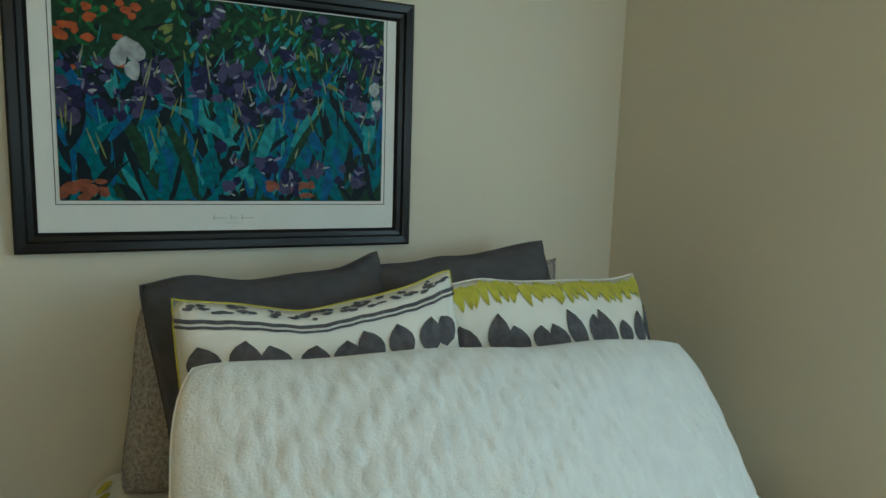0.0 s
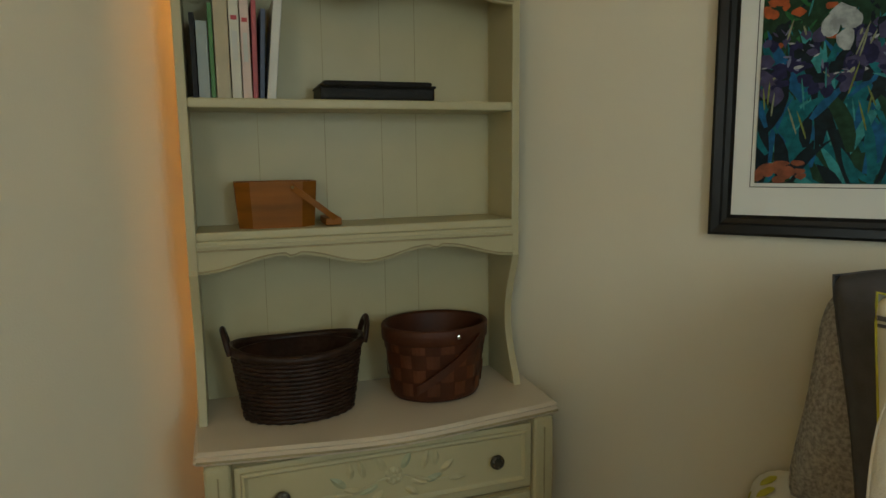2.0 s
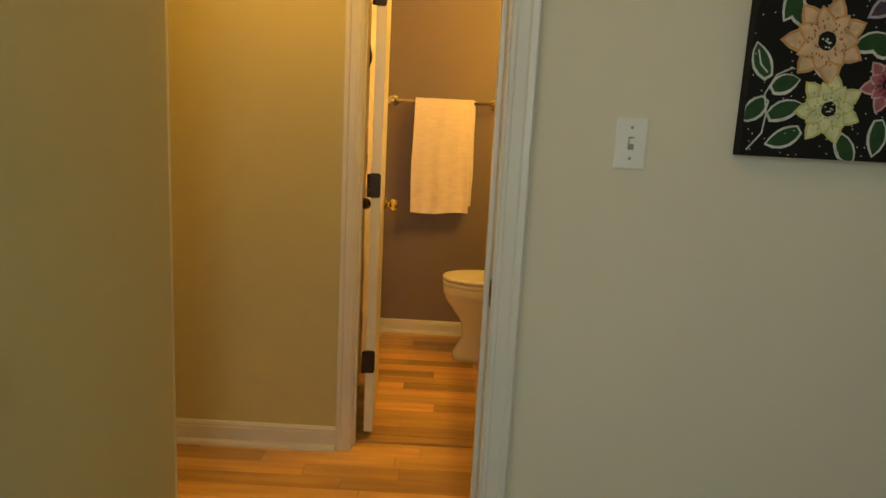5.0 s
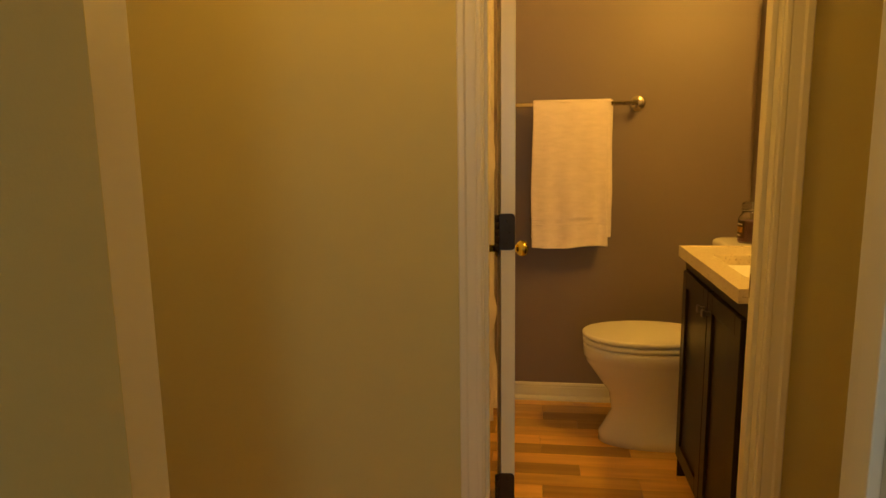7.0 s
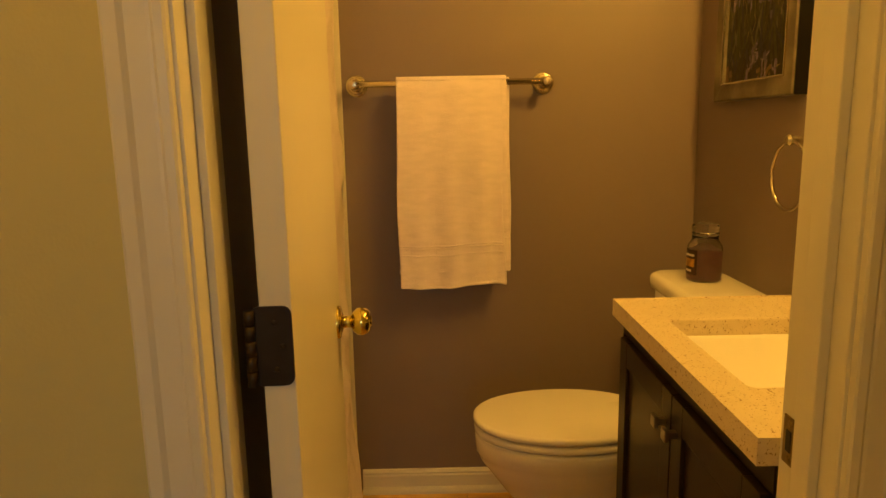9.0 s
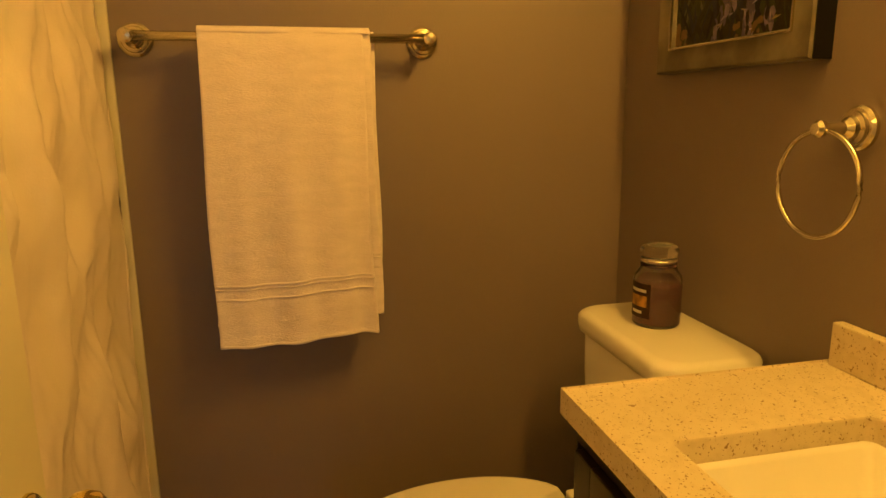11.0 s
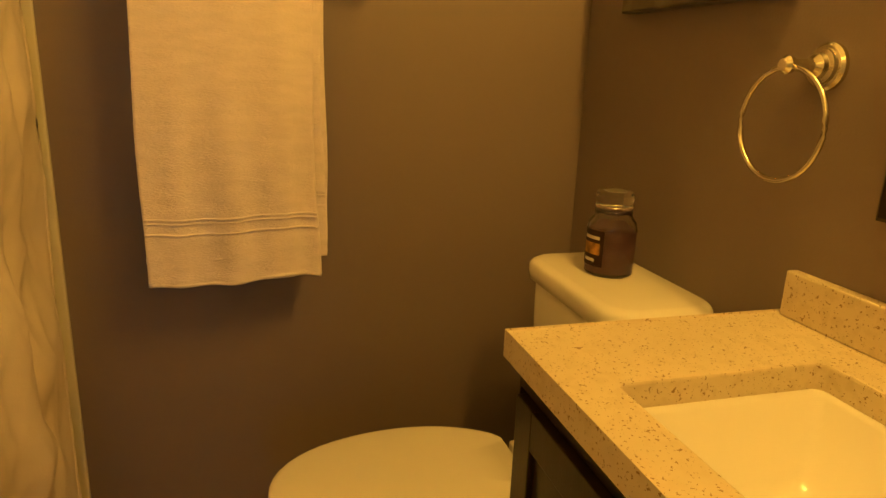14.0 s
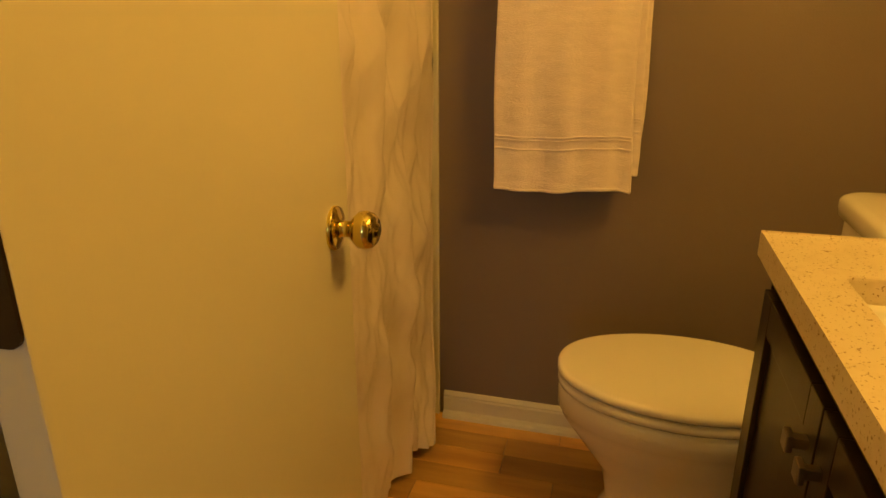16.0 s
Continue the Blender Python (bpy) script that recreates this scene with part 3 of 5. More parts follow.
    for du, dv in ((0, 0), (0.01, -0.08)):
        put(blob(rng, X(0.965 + du), Z(0.62 + dv), w * 0.018, h * 0.035, 9, 0.3), 10)
    return bm


PW, PH, PZ = 0.869, 0.597, 1.395
picture = thing("framed_iris_print", "large iris garden print in a glossy black frame with white mat", "picture", pose(1.489, -0.004, PZ))
bar_frame(picture, PW, PH, ((0, 0), (0, 0.022), (0.006, 0.028), (0.022, 0.026), (0.026, 0.020), (0.036, 0.018), (0.043, 0.012), (0.043, 0)), M_BLACKFRAME)
part("mat_board", box(-PW / 2 + 0.04, PW / 2 - 0.04, -0.010, -0.004, -PH / 2 + 0.04, PH / 2 - 0.04), M_MAT, picture, "white mat board")
IW, IZ0, IZ1 = 0.726, -0.197, 0.262
bar_frame(picture, IW, IZ1 - IZ0, ((0, 0.0100), (0, 0.0106), (0.0016, 0.0106), (0.0016, 0.0100)), M_INK, "mat_line", pose(0.005, 0, (IZ0 + IZ1) / 2))
iris = part("print", iris_field(IW - 0.018, IZ1 - IZ0 - 0.018, 5), PAINTS, picture, "blue irises among teal leaves")
iris.location = (0.005, -0.0108, (IZ0 + IZ1) / 2)
bmx = bmesh.new()
rg = random.Random(3)
cx = -0.045
for wd in (0.03, 0.016, 0.028):
    box(cx, cx + wd, -0.0108, -0.010, -0.2285, -0.2265, 0, 1, bmx)
    box(cx, cx + 0.003, -0.0108, -0.010, -0.231, -0.221, 0, 1, bmx)
    cx += wd + 0.008
box(-0.02, 0.015, -0.0108, -0.010, -0.2395, -0.2385, 0, 1, bmx)
part("caption_line", bmx, M_GREYINK, picture, "thin grey caption strokes")

# canvas of flowers: local x to its right, z up, front towards -y before turning
CW, CH = 0.377, 0.47
canvas = thing("flower_canvas", "black stretched canvas painted with bright flowers", "painting", pose(0.0, -1.2595, 1.228 + CH / 2, 0, 0, 90))
part("stretched_cloth", box(-CW / 2, CW / 2, -0.035, -0.001, -CH / 2, CH / 2, 0.003), mat("black_canvas", (0.010, 0.009, 0.009), 0.75, 0, 20, 0.2, 0.3, 600), canvas)
FLOWER = {n: mat("acrylic_" + n, c, 0.5, 0, 50, 0.25, 0.2, 150) for n, c in (
    ("white", (0.66, 0.66, 0.60)), ("leaf", (0.025, 0.075, 0.025)), ("orange", (0.62, 0.32, 0.12)), ("yellow", (0.62, 0.58, 0.20)),
    ("rose", (0.42, 0.12, 0.15)), ("violet", (0.055, 0.032, 0.062)), ("pink", (0.40, 0.13, 0.20)), ("black", (0.008, 0.008, 0.008)), ("magenta", (0.30, 0.025, 0.07)), ("blushed", (0.60, 0.42, 0.40)), ("lavender", (0.42, 0.38, 0.44)), ("peach", (0.74, 0.50, 0.30)), ("lemon", (0.74, 0.73, 0.42)), ("rust", (0.42, 0.13, 0.05)), ("olive", (0.38, 0.37, 0.07)), ("wine", (0.20, 0.02, 0.05)))}
FL = list(FLOWER)


SINGLE = ("petal", "petal_edge", "leaf", "leaf_edge", "flower_centre")


def canvas_layer(name, polys, color, y, label=""):
    bm = bmesh.new()
    for k, p in enumerate(polys):
        p = [(max(-CW / 2, min(CW / 2, x)), max(-CH / 2, min(CH / 2, z))) for x, z in p]
        flat_poly(bm, p, y - k * 0.000004, 0)
        if name in SINGLE:
            part(name, bm, FLOWER[color], canvas, label)
            bm = bmesh.new()
    if name in SINGLE:
        bm.free()
    else:
        tagged(part(name, bm, FLOWER[color], canvas, label), kind="stuff")


def flower(cx, cz, r, n, color, edge, twist, y, label, dots="black"):
    rg = random.Random(int(cx * 1e4) + n)
    outer, inner, streak, spots = [], [], [], []
    for ring in (0, 1):
        for k in range(n):
            a = 2 * math.pi * (k + 0.5 * ring) / n + twist
            rr = r * (1.0 if ring == 0 else 0.74) * rg.uniform(0.92, 1.06)
            wd = r * (0.58 if n < 8 else 0.46) * (1 if ring == 0 else 0.85)
            outer.append(blade(cx, cz, rr, wd, a))
            inner.append(blade(cx + math.sin(a) * rr * 0.10, cz + math.cos(a) * rr * 0.10, rr * 0.82, wd * 0.70, a))
            for s in (-0.12, 0.0, 0.12):
                streak.append(blade(cx, cz, rr * 0.62, r * 0.045, a + s))
            for _ in range(4):
                q, b = rr * rg.uniform(0.3, 0.6), a + rg.uniform(-0.2, 0.2)
                spots.append(blob(rg, cx + math.sin(b) * q, cz + math.cos(b) * q, r * 0.025, r * 0.03, 6))
    o2, i2 = [], []
    for k in range(len(outer)):
        o2.append(outer[k])
        i2.append(inner[k])
    h = len(outer) // 2
    canvas_layer("petal_edge", o2[:h], edge, y, label)
    canvas_layer("petal", i2[:h], color, y - 0.0002)
    canvas_layer("petal_edge", o2[h:], edge, y - 0.0004)
    canvas_layer("petal", i2[h:], color, y - 0.0006)
    canvas_layer("petal_mark", spots if dots in ("rust", "olive") else streak, dots, y - 0.0008)
    canvas_layer("flower_centre", [blob(rg, cx, cz, r * 0.21, r * 0.21, 14, 0.06)], "black", y - 0.001)
    canvas_layer("stamen", [blob(rg, cx + rg.gauss(0, r * 0.07), cz + rg.gauss(0, r * 0.07), r * 0.028, r * 0.022, 6) for _ in range(9)], "white", y - 0.0011)


def CP(px, pz):
    return (px - 0.5) * CW, -CH / 2 + pz * CW


leaves, edges = [], []
for px, pz, ln, an in ((0.30, 0.66, 0.25, -0.95), (0.52, 0.57, 0.20, 1.1), (0.40, 0.42, 0.20, -0.5), (0.30, 0.15, 0.20, -2.2), (0.50, 0.13, 0.2, 2.5), (0.76, 0.28, 0.22, 1.9), (0.70, 0.22, 0.2, 3.0),
                       (0.10, 0.40, 0.2, -0.6), (0.12, 0.20, 0.2, 1.0), (0.10, 0.30, 0.18, -2.5), (0.12, 0.34, 0.16, 1.0), (0.85, 0.57, 0.16, 0.5), (0.94, 0.47, 0.2, 0.1), (0.92, 0.46, 0.18, -1.7), (0.98, 0.35, 0.18, -1.5), (0.86, 0.72, 0.22, 1.9), (0.84, 0.95, 0.2, 1.2), (0.2, 0.87, 0.2, 3.3), (0.72, 0.55, 0.15, -1.2)):
    x, z = CP(px, pz)
    edges.append(blade(x, z, ln * CW, 0.108 * CW, an, 0.35))
    leaves.append(blade(x + math.sin(an) * 0.012 * CW, z + math.cos(an) * 0.012 * CW + 0.001, ln * CW * 0.88, 0.080 * CW, an, 0.35))
canvas_layer("leaf_edge", edges, "white", -0.0352, "white leaf outlines")
canvas_layer("leaf", leaves, "leaf", -0.0356)
stems = []
for pts in (((0.03, 0.03), (0.10, 0.12), (0.11, 0.22), (0.09, 0.32), (0.14, 0.42), (0.22, 0.46)), ((0.74, 0.64), (0.80, 0.56), (0.90, 0.53), (0.96, 0.44), (1.0, 0.34)), ((0.03, 0.95), (0.12, 0.98), (0.2, 1.02)), ((0.03, 0.54), (0.05, 0.47), (0.09, 0.43))):
    q = [CP(*p) for p in pts]
    for a, b in zip(q, q[1:]):
        t = Vector((b[0] - a[0], b[1] - a[1])).normalized() * 0.0016
        stems.append([(a[0] - t.y, a[1] + t.x), (b[0] - t.y, b[1] + t.x), (b[0] + t.y, b[1] - t.x), (a[0] + t.y, a[1] - t.x)])
canvas_layer("stem", stems, "white", -0.0358)
rg = random.Random(11)
canvas_layer("paint_dot", [blob(rg, rg.uniform(-CW / 2, CW / 2), rg.uniform(-CH / 2, CH / 2), 0.0017, 0.0014, 5) for _ in range(240)], "white", -0.0351)
flower(*CP(0.37, 0.60), 0.086, 7, "peach", "orange", 0.2, -0.0362, "orange lily bloom", "rust")
flower(*CP(0.43, 0.26), 0.071, 7, "lemon", "yellow", 0.1, -0.0362, "yellow lily bloom", "olive")
flower(*CP(0.72, 0.40), 0.058, 6, "rose", "blushed", 0.3, -0.0362, "rose pink bloom", "wine")
flower(*CP(0.76, 0.87), 0.098, 8, "violet", "lavender", 0.15, -0.0362, "dark violet bloom", "violet")
flower(*CP(0.37, 0.98), 0.075, 6, "pink", "blushed", 0.0, -0.0380, "deep pink bloom", "wine")
for txt, px, pz, sz in (("CS", 0.79, 0.035, 0.032), ("20", 0.93, 0.065, 0.022)):
    cu = bpy.data.curves.new("signature", "FONT")
    cu.body, cu.size, cu.extrude = txt, sz, 0.0002
    cu.materials.append(FLOWER["magenta"])
    so = new("signature", cu)
    so.parent = canvas
    x, z = CP(px, pz)
    so.matrix_local = pose(x, -0.0362, z, 90)

switch = thing("light_switch", "white single toggle light switch on the cream wall", "light switch", pose(0.0, -1.6575, 1.240, 0, 0, 90))
part("plate", box(-0.032, 0.032, -0.006, 0.0, -0.052, 0.052, 0.003), M_PLASTIC, switch)
part("slot", box(-0.006, 0.006, -0.0066, -0.005, -0.013, 0.013), M_SLOT, switch)
part("toggle", box(-0.004, 0.004, -0.016, -0.006, -0.002, 0.010, 0.001), M_PLASTIC, switch)
for dz in (-0.031, 0.031):
    part("screw", lathe([(0, 0.0012), (0.0028, 0.001), (0.0034, 0)], 12, pose(0, -0.006, dz, 90)), M_SLOT, switch)
outlet = thing("wall_outlet", "white wall outlet with a black plug in it", "outlet", pose(0.0, -0.905, 0.40, 0, 0, 90))
part("plate", box(-0.033, 0.033, -0.005, 0.0, -0.054, 0.054, 0.003), M_PLASTIC, outlet)
part("socket", box(-0.015, 0.015, -0.0065, -0.004, 0.008, 0.034, 0.002), M_PLASTIC, outlet)
plug = thing("power_cord", "black plug and cord in the wall outlet", "cord")
part("plug", box(0.006, 0.034, -0.917, -0.893, 0.405, 0.432, 0.005), M_CORD, plug)
part("cable", tube([(0.03, -0.905, 0.415), (0.045, -0.895, 0.40), (0.05, -0.885, 0.36), (0.045, -0.88, 0.25), (0.04, -0.87, 0.10), (0.045, -0.80, 0.006), (0.05, -0.62, 0.005)], 0.0035), M_CORD, plug, "", True)

# ---- bedroom: corner hutch ----
HUTCH = pose(0.5365, -0.4955, 0.0, 0, 0, 47.6)
hutch = thing("hutch_dresser", "antique cream dresser with open hutch shelves and carved drawers", "hutch", HUTCH)
# local frame: x to the right along the front, y = 0 at the front edge of the top, y > 0 towards the corner


def front_wave(x, w):
    t = x / (w / 2)
    return -0.018 * math.cos(t * math.pi * 1.0) * (1 - 0.3 * t * t) + 0.016 * (abs(t) ** 6)


def wavy_top(w, d, z0, z1, inset, n=28):
    bm = bmesh.new()
    pr = [(0.006, z0), (0.0, z0 + (z1 - z0) * 0.35), (0.008, z0 + (z1 - z0) * 0.6), (0.003, z0 + (z1 - z0) * 0.8), (0.010, z1)]
    rows = []
    for i in range(n + 1):
        x = -w / 2 + w * i / n
        rows.append([bm.verts.new((x * (1 - 2 * o / w), front_wave(x, w) + inset + o, z)) for o, z in pr] + [bm.verts.new((x, d - max(0.0, x - 0.34) * 1.25, z)) for z in (z1, z0)])
    k = len(rows[0])
    for a, b in zip(rows, rows[1:]):
        for j in range(k):
            bm.faces.new((a[j], b[j], b[(j + 1) % k], a[(j + 1) % k]))
    bm.faces.new(rows[0])
    bm.faces.new(rows[-1][::-1])
    return bm


DT = 0.718
part("dresser_top", wavy_top(0.778, 0.342, DT - 0.026, DT, 0.01), M_TOPPAINT, hutch, "worn beige-painted dresser top")
part("top_edge_wear", tube([(x, front_wave(x, 0.778) + 0.0105, DT - 0.017) for x in np.linspace(-0.383, 0.383, 40)], 0.0022, 6), M_WORN_SHADE, hutch)
part("body", box(-0.366, 0.366, 0.052, 0.298, 0.09, DT - 0.027, 0.004), M_CREAM, hutch)
for sx in (-1, 1):
    part("corner_post", box(sx * 0.346 - 0.025, sx * 0.346 + 0.025, 0.030, 0.09, 0.0, DT - 0.027, 0.012, 3), M_CREAM, hutch)
    part("post_flute", box(sx * 0.346 - 0.0015, sx * 0.346 + 0.0015, 0.0285, 0.032, 0.12, DT - 0.05), M_WORN_SHADE, hutch)
part("apron", box(-0.322, 0.322, 0.045, 0.07, 0.06, 0.10, 0.004), M_CREAM, hutch)


def drawer(z0, z1):
    d = part("drawer", box(-0.316, 0.316, 0.036, 0.06, z0, z1, 0.003), M_CREAM, hutch)
    # darker strip paints the shade in the gap round the drawer
    part("gap_shadow_line", box(-0.3205, 0.3205, 0.046, 0.0525, z0 - 0.005, z1 + 0.005), M_WORN_SHADE, d)
    zc = (z0 + z1) / 2
    bar_frame(d, 0.61, z1 - z0 - 0.022, ((0, 0), (0.002, 0.005), (0.007, 0.006), (0.011, 0.002), (0.014, 0)), M_CREAM, "bead", pose(0, 0.036, zc))
    for kx in (-0.229, 0.229):
        k = part("drawer_knob", lathe([(0, 0.018), (0.005, 0.019), (0.010, 0.017), (0.0155, 0.016), (0.0165, 0.012), (0.013, 0.009), (0.006, 0.007), (0.006, 0)], 24, pose(kx, 0.036, zc, 90)), M_KNOB, d, "dark pewter rosette knob", True)
        for a in range(8):
            part("petal", lathe([(0, 0.0035), (0.0024, 0.0025), (0.0028, 0)], 8, pose(kx + 0.0105 * math.cos(a * math.pi / 4), 0.0195, zc + 0.0105 * math.sin(a * math.pi / 4), 90)), M_KNOB, k, "", True)
    rg = random.Random(int(z0 * 100))
    for s in (-1, 1):
        for px, pz, ln, an in ((0.015, 0.018, 0.040, 0.5), (0.030, -0.012, 0.042, 1.9), (0.052, 0.010, 0.044, 0.3), (0.058, -0.020, 0.04, 1.3), (0.085, -0.004, 0.040, 0.9), (0.10, -0.022, 0.042, 1.6), (0.02, -0.026, 0.04, 2.2), (0.075, 0.012, 0.034, 0.1)):
            out = blade(0, 0, ln, 0.017, 0)
            bm = bmesh.new()
            c = bm.verts.new((0, -0.007, ln * 0.5))
            vs = [bm.verts.new((x, 0, z)) for x, z in out]
            for i in range(len(vs)):
                bm.faces.new((vs[i], vs[(i + 1) % len(vs)], c))
            bm.transform(pose(s * px * 1.2, 0.036, zc + pz) @ Matrix.Rotation(s * an, 4, "Y"))
            part("carved_leaf", bm, M_CREAM if rg.random() < 0.85 else CARVE, d)
    part("carved_stem", tube([(x, 0.035, zc + 0.012 * math.cos(x * 32) - 0.008) for x in np.linspace(-0.12, 0.12, 17)], 0.0025, 6), M_CREAM, d)
    for a in range(7):
        part("carved_petal", lathe([(0, 0.006), (0.006, 0.004), (0.009, 0)], 10, pose(0.012 * math.cos(a * 0.9), 0.036, zc + 0.004 + 0.012 * math.sin(a * 0.9), 90)), M_CREAM, d, "", True)


CARVE = mat("green_grey_glaze", (0.40, 0.42, 0.27), 0.45, 0, 20, 0.2, 0.05, 60)
for z0, z1 in ((0.535, 0.680), (0.335, 0.518), (0.12, 0.318)):
    drawer(z0, z1)
for ob in hutch.children:
    ob.location.x = 0.012
# hutch above
SF, SB = 0.190, 0.340
SW = 0.350


def side_outline():
    pts = [(SF, 1.98), (SF, 1.045)]
    for t in np.linspace(0, 1, 16):
        pts.append((SF - 0.004 + 0.052 * math.sin(t * math.pi) ** 1.2 - 0.012 * t, 1.035 - t * (1.035 - DT)))
    return pts + [(SB, DT), (SB, 1.98)]


for sx in (-1, 1):
    bm = prism([(-y, z) for y, z in side_outline()], 0.018, Matrix.Rotation(radians(-90), 4, "Z") @ pose(0, 0, 0), 0.002)
    bm.transform(Matrix.Translation((sx * SW - (0.0 if sx > 0 else 0.018), 0, 0)))
    part("side_board", bm, M_CREAM, hutch)
part("back_panel", box(-SW, SW, SB - 0.006, SB, DT, 1.98), M_CREAM, hutch)
for gx in (-0.21, -0.06, 0.075, 0.16):
    part("back_groove", box(gx - 0.0007, gx + 0.0007, SB - 0.0064, SB - 0.0058, DT, 1.96), M_WORN_SHADE, hutch)
part("shelf", box(-SW, SW, SF, SB - 0.006, 1.371, 1.391, 0.005, 3), M_CREAM, hutch)
part("shelf", box(-SW, SW, SF - 0.004, SB - 0.006, 1.103, 1.122, 0.005, 3), M_CREAM, hutch)
part("shelf", box(-SW, SW, SF, SB - 0.006, 1.665, 1.685, 0.005, 3), M_CREAM, hutch)


def scallop(z_top, drop, n=64):
    pts = [(-SW, z_top), (SW, z_top)]
    for i in range(n + 1):
        t = 1 - 2 * i / n
        a = abs(t)
        if a < 0.42:
            d = drop * (0.74 + 0.20 * math.cos(a / 0.42 * math.pi))
        elif a < 0.50:
            d = drop * (0.54 + 0.10 * math.sin((a - 0.42) / 0.08 * math.pi))
        else:
            d = drop * (0.77 - 0.23 * math.cos((a - 0.50) / 0.50 * math.pi))
        pts.append((t * SW, z_top - d))
    return pts


for zt, dr in ((1.103, 0.068), (1.665, 0.06)):
    v = part("scalloped_valance", prism(scallop(zt, dr), 0.016, pose(0, SF - 0.003, 0), 0.0025), M_CREAM, hutch, "scalloped cream valance")
    part("valance_bead", tube([(x, SF - 0.004, z + 0.006) for x, z in scallop(zt, dr)[2:]], 0.0018, 6), M_WORN_SHADE, v)
for dz in (0.004, 0.012):
    part("shelf_moulding", box(-SW, SW, SF - 0.007, SF - 0.002, 1.094 - dz, 1.098 - dz, 0.001), M_WORN_SHADE if dz > 0.01 else M_CREAM, hutch)
part("cornice", box(-SW - 0.03, SW + 0.03, SF - 0.03, SB, 1.98, 2.01, 0.008, 3), M_CREAM, hutch)


def on_hutch(x, y, z, rz=0):
    return HUTCH @ pose(x, y, z, 0, 0, rz)


# books on the upper shelf
bx = -0.338
rg = random.Random(4)
for nm, th, ht, dp, col, lean, lab in (
    ("book", 0.010, 0.165, 0.115, (0.012, 0.012, 0.014), 0, "thin black book on the shelf"), ("book", 0.022, 0.150, 0.115, (0.30, 0.36, 0.36), 0, "pale grey-blue book on the shelf"), ("book", 0.009, 0.185, 0.12, (0.06, 0.20, 0.05), 0, "thin green book on the shelf"),
    ("book", 0.028, 0.205, 0.12, (0.44, 0.38, 0.25), 0, "tan binder standing on the shelf"), ("book", 0.020, 0.215, 0.125, (0.62, 0.60, 0.50), 0, "white binder with red spine marks"), ("book", 0.018, 0.210, 0.12, (0.66, 0.52, 0.46), 0, "blush pink binder on the shelf"),
    ("book", 0.010, 0.195, 0.12, (0.44, 0.08, 0.09), 1, "thin red book on the shelf"), ("book", 0.010, 0.18, 0.11, (0.06, 0.08, 0.14), 3, "thin dark blue book on the shelf"), ("book", 0.018, 0.205, 0.12, (0.66, 0.65, 0.60), 6, "white folder leaning on the books")):
    b = thing(nm, lab, "book", on_hutch(bx, SF + 0.02, 1.391) @ pose(0, 0, 0, 0, lean), group="books on the hutch shelf")
    cm = mat("cover", col, 0.5, 0, 20, 0.1, 0.05, 90)
    cv = box(0, 0.0018, 0, dp, 0, ht, 0.0005, 1)
    box(th - 0.0018, th, 0, dp, 0, ht, 0.0005, 1, cv)
    box(0, th, 0, 0.002, 0, ht, 0.0005, 1, cv)
    part("cover", cv, cm, b)
    part("pages", box(0.002, th - 0.002, 0.003, dp - 0.003, 0.002, ht - 0.002), M_PAPER, b)
    if th >= 0.018 and th < 0.022 and lean == 0:
        part("spine_mark", box(th * 0.2, th * 0.8, -0.0006, 0.001, ht * 0.72, ht * 0.76), mat("spine_red", (0.45, 0.05, 0.06), 0.5, 0, 9, 0.1, 0), b)
        part("spine_mark", box(th * 0.25, th * 0.75, -0.0006, 0.001, ht * 0.35, ht * 0.62), M_GREYINK, b)
    bx += th + 0.0015 + 0.001 * lean
blackbox = thing("black_case", "low black woven lidded case lying on the shelf", "case", on_hutch(0.045, SF + 0.07, 1.391))
part("tray", box(-0.13, 0.125, -0.05, 0.06, 0.0, 0.030, 0.006), M_BLACKBOX, blackbox)
part("lid", box(-0.122, 0.12, -0.046, 0.056, 0.030, 0.042, 0.005), M_BLACKBOX, blackbox)
part("rim", tube([(-0.13, -0.052, 0.03), (0.125, -0.052, 0.03), (0.125, 0.06, 0.03), (-0.13, 0.06, 0.03)], 0.003, 6, True), M_BLACKBOX, blackbox)

hx = thing("wooden_basket", "small honey-coloured hexagonal wooden basket with folded handle", "basket", on_hutch(-0.185, SF + 0.078, 1.122))
hexo = [(-0.085, -0.035), (-0.055, -0.058), (0.055, -0.058), (0.088, -0.030), (0.088, 0.045), (-0.085, 0.045)]
bm = bmesh.new()
lo = [bm.verts.new((x * 0.92, y * 0.92, 0.0)) for x, y in hexo]
hi = [bm.verts.new((x, y, 0.098)) for x, y in hexo]
li = [bm.verts.new((x * 0.94, y * 0.94, 0.098)) for x, y in hexo]
fi = [bm.verts.new((x * 0.87, y * 0.87, 0.006)) for x, y in hexo]
for i in range(6):
    j = (i + 1) % 6
    bm.faces.new((lo[i], lo[j], hi[j], hi[i]))
    bm.faces.new((hi[i], hi[j], li[j], li[i]))
    bm.faces.new((li[i], li[j], fi[j], fi[i]))
bm.faces.new(lo)
bm.faces.new(fi)
part("basket_wall", bm, M_HONEYBOX, hx)
part("handle", sheet(14, 1, lambda u, v: (0.03 + 0.10 * u, -0.062 - 0.012 * math.sin(u * math.pi), 0.088 - 0.078 * u + 0.016 * (v - 0.5) * 1.0)), M_HONEYBOX, hx).modifiers.new("thick", "SOLIDIFY").thickness = 0.004
part("handle_end", box(0.10, 0.135, -0.066, 0.02, 0.002, 0.018, 0.003), M_HONEYBOX, hx)
part("rivet", lathe([(0, 0.003), (0.003, 0.002), (0.004, 0)], 10, pose(0.033, -0.0625, 0.086, 90)), M_STRIKE, hx)


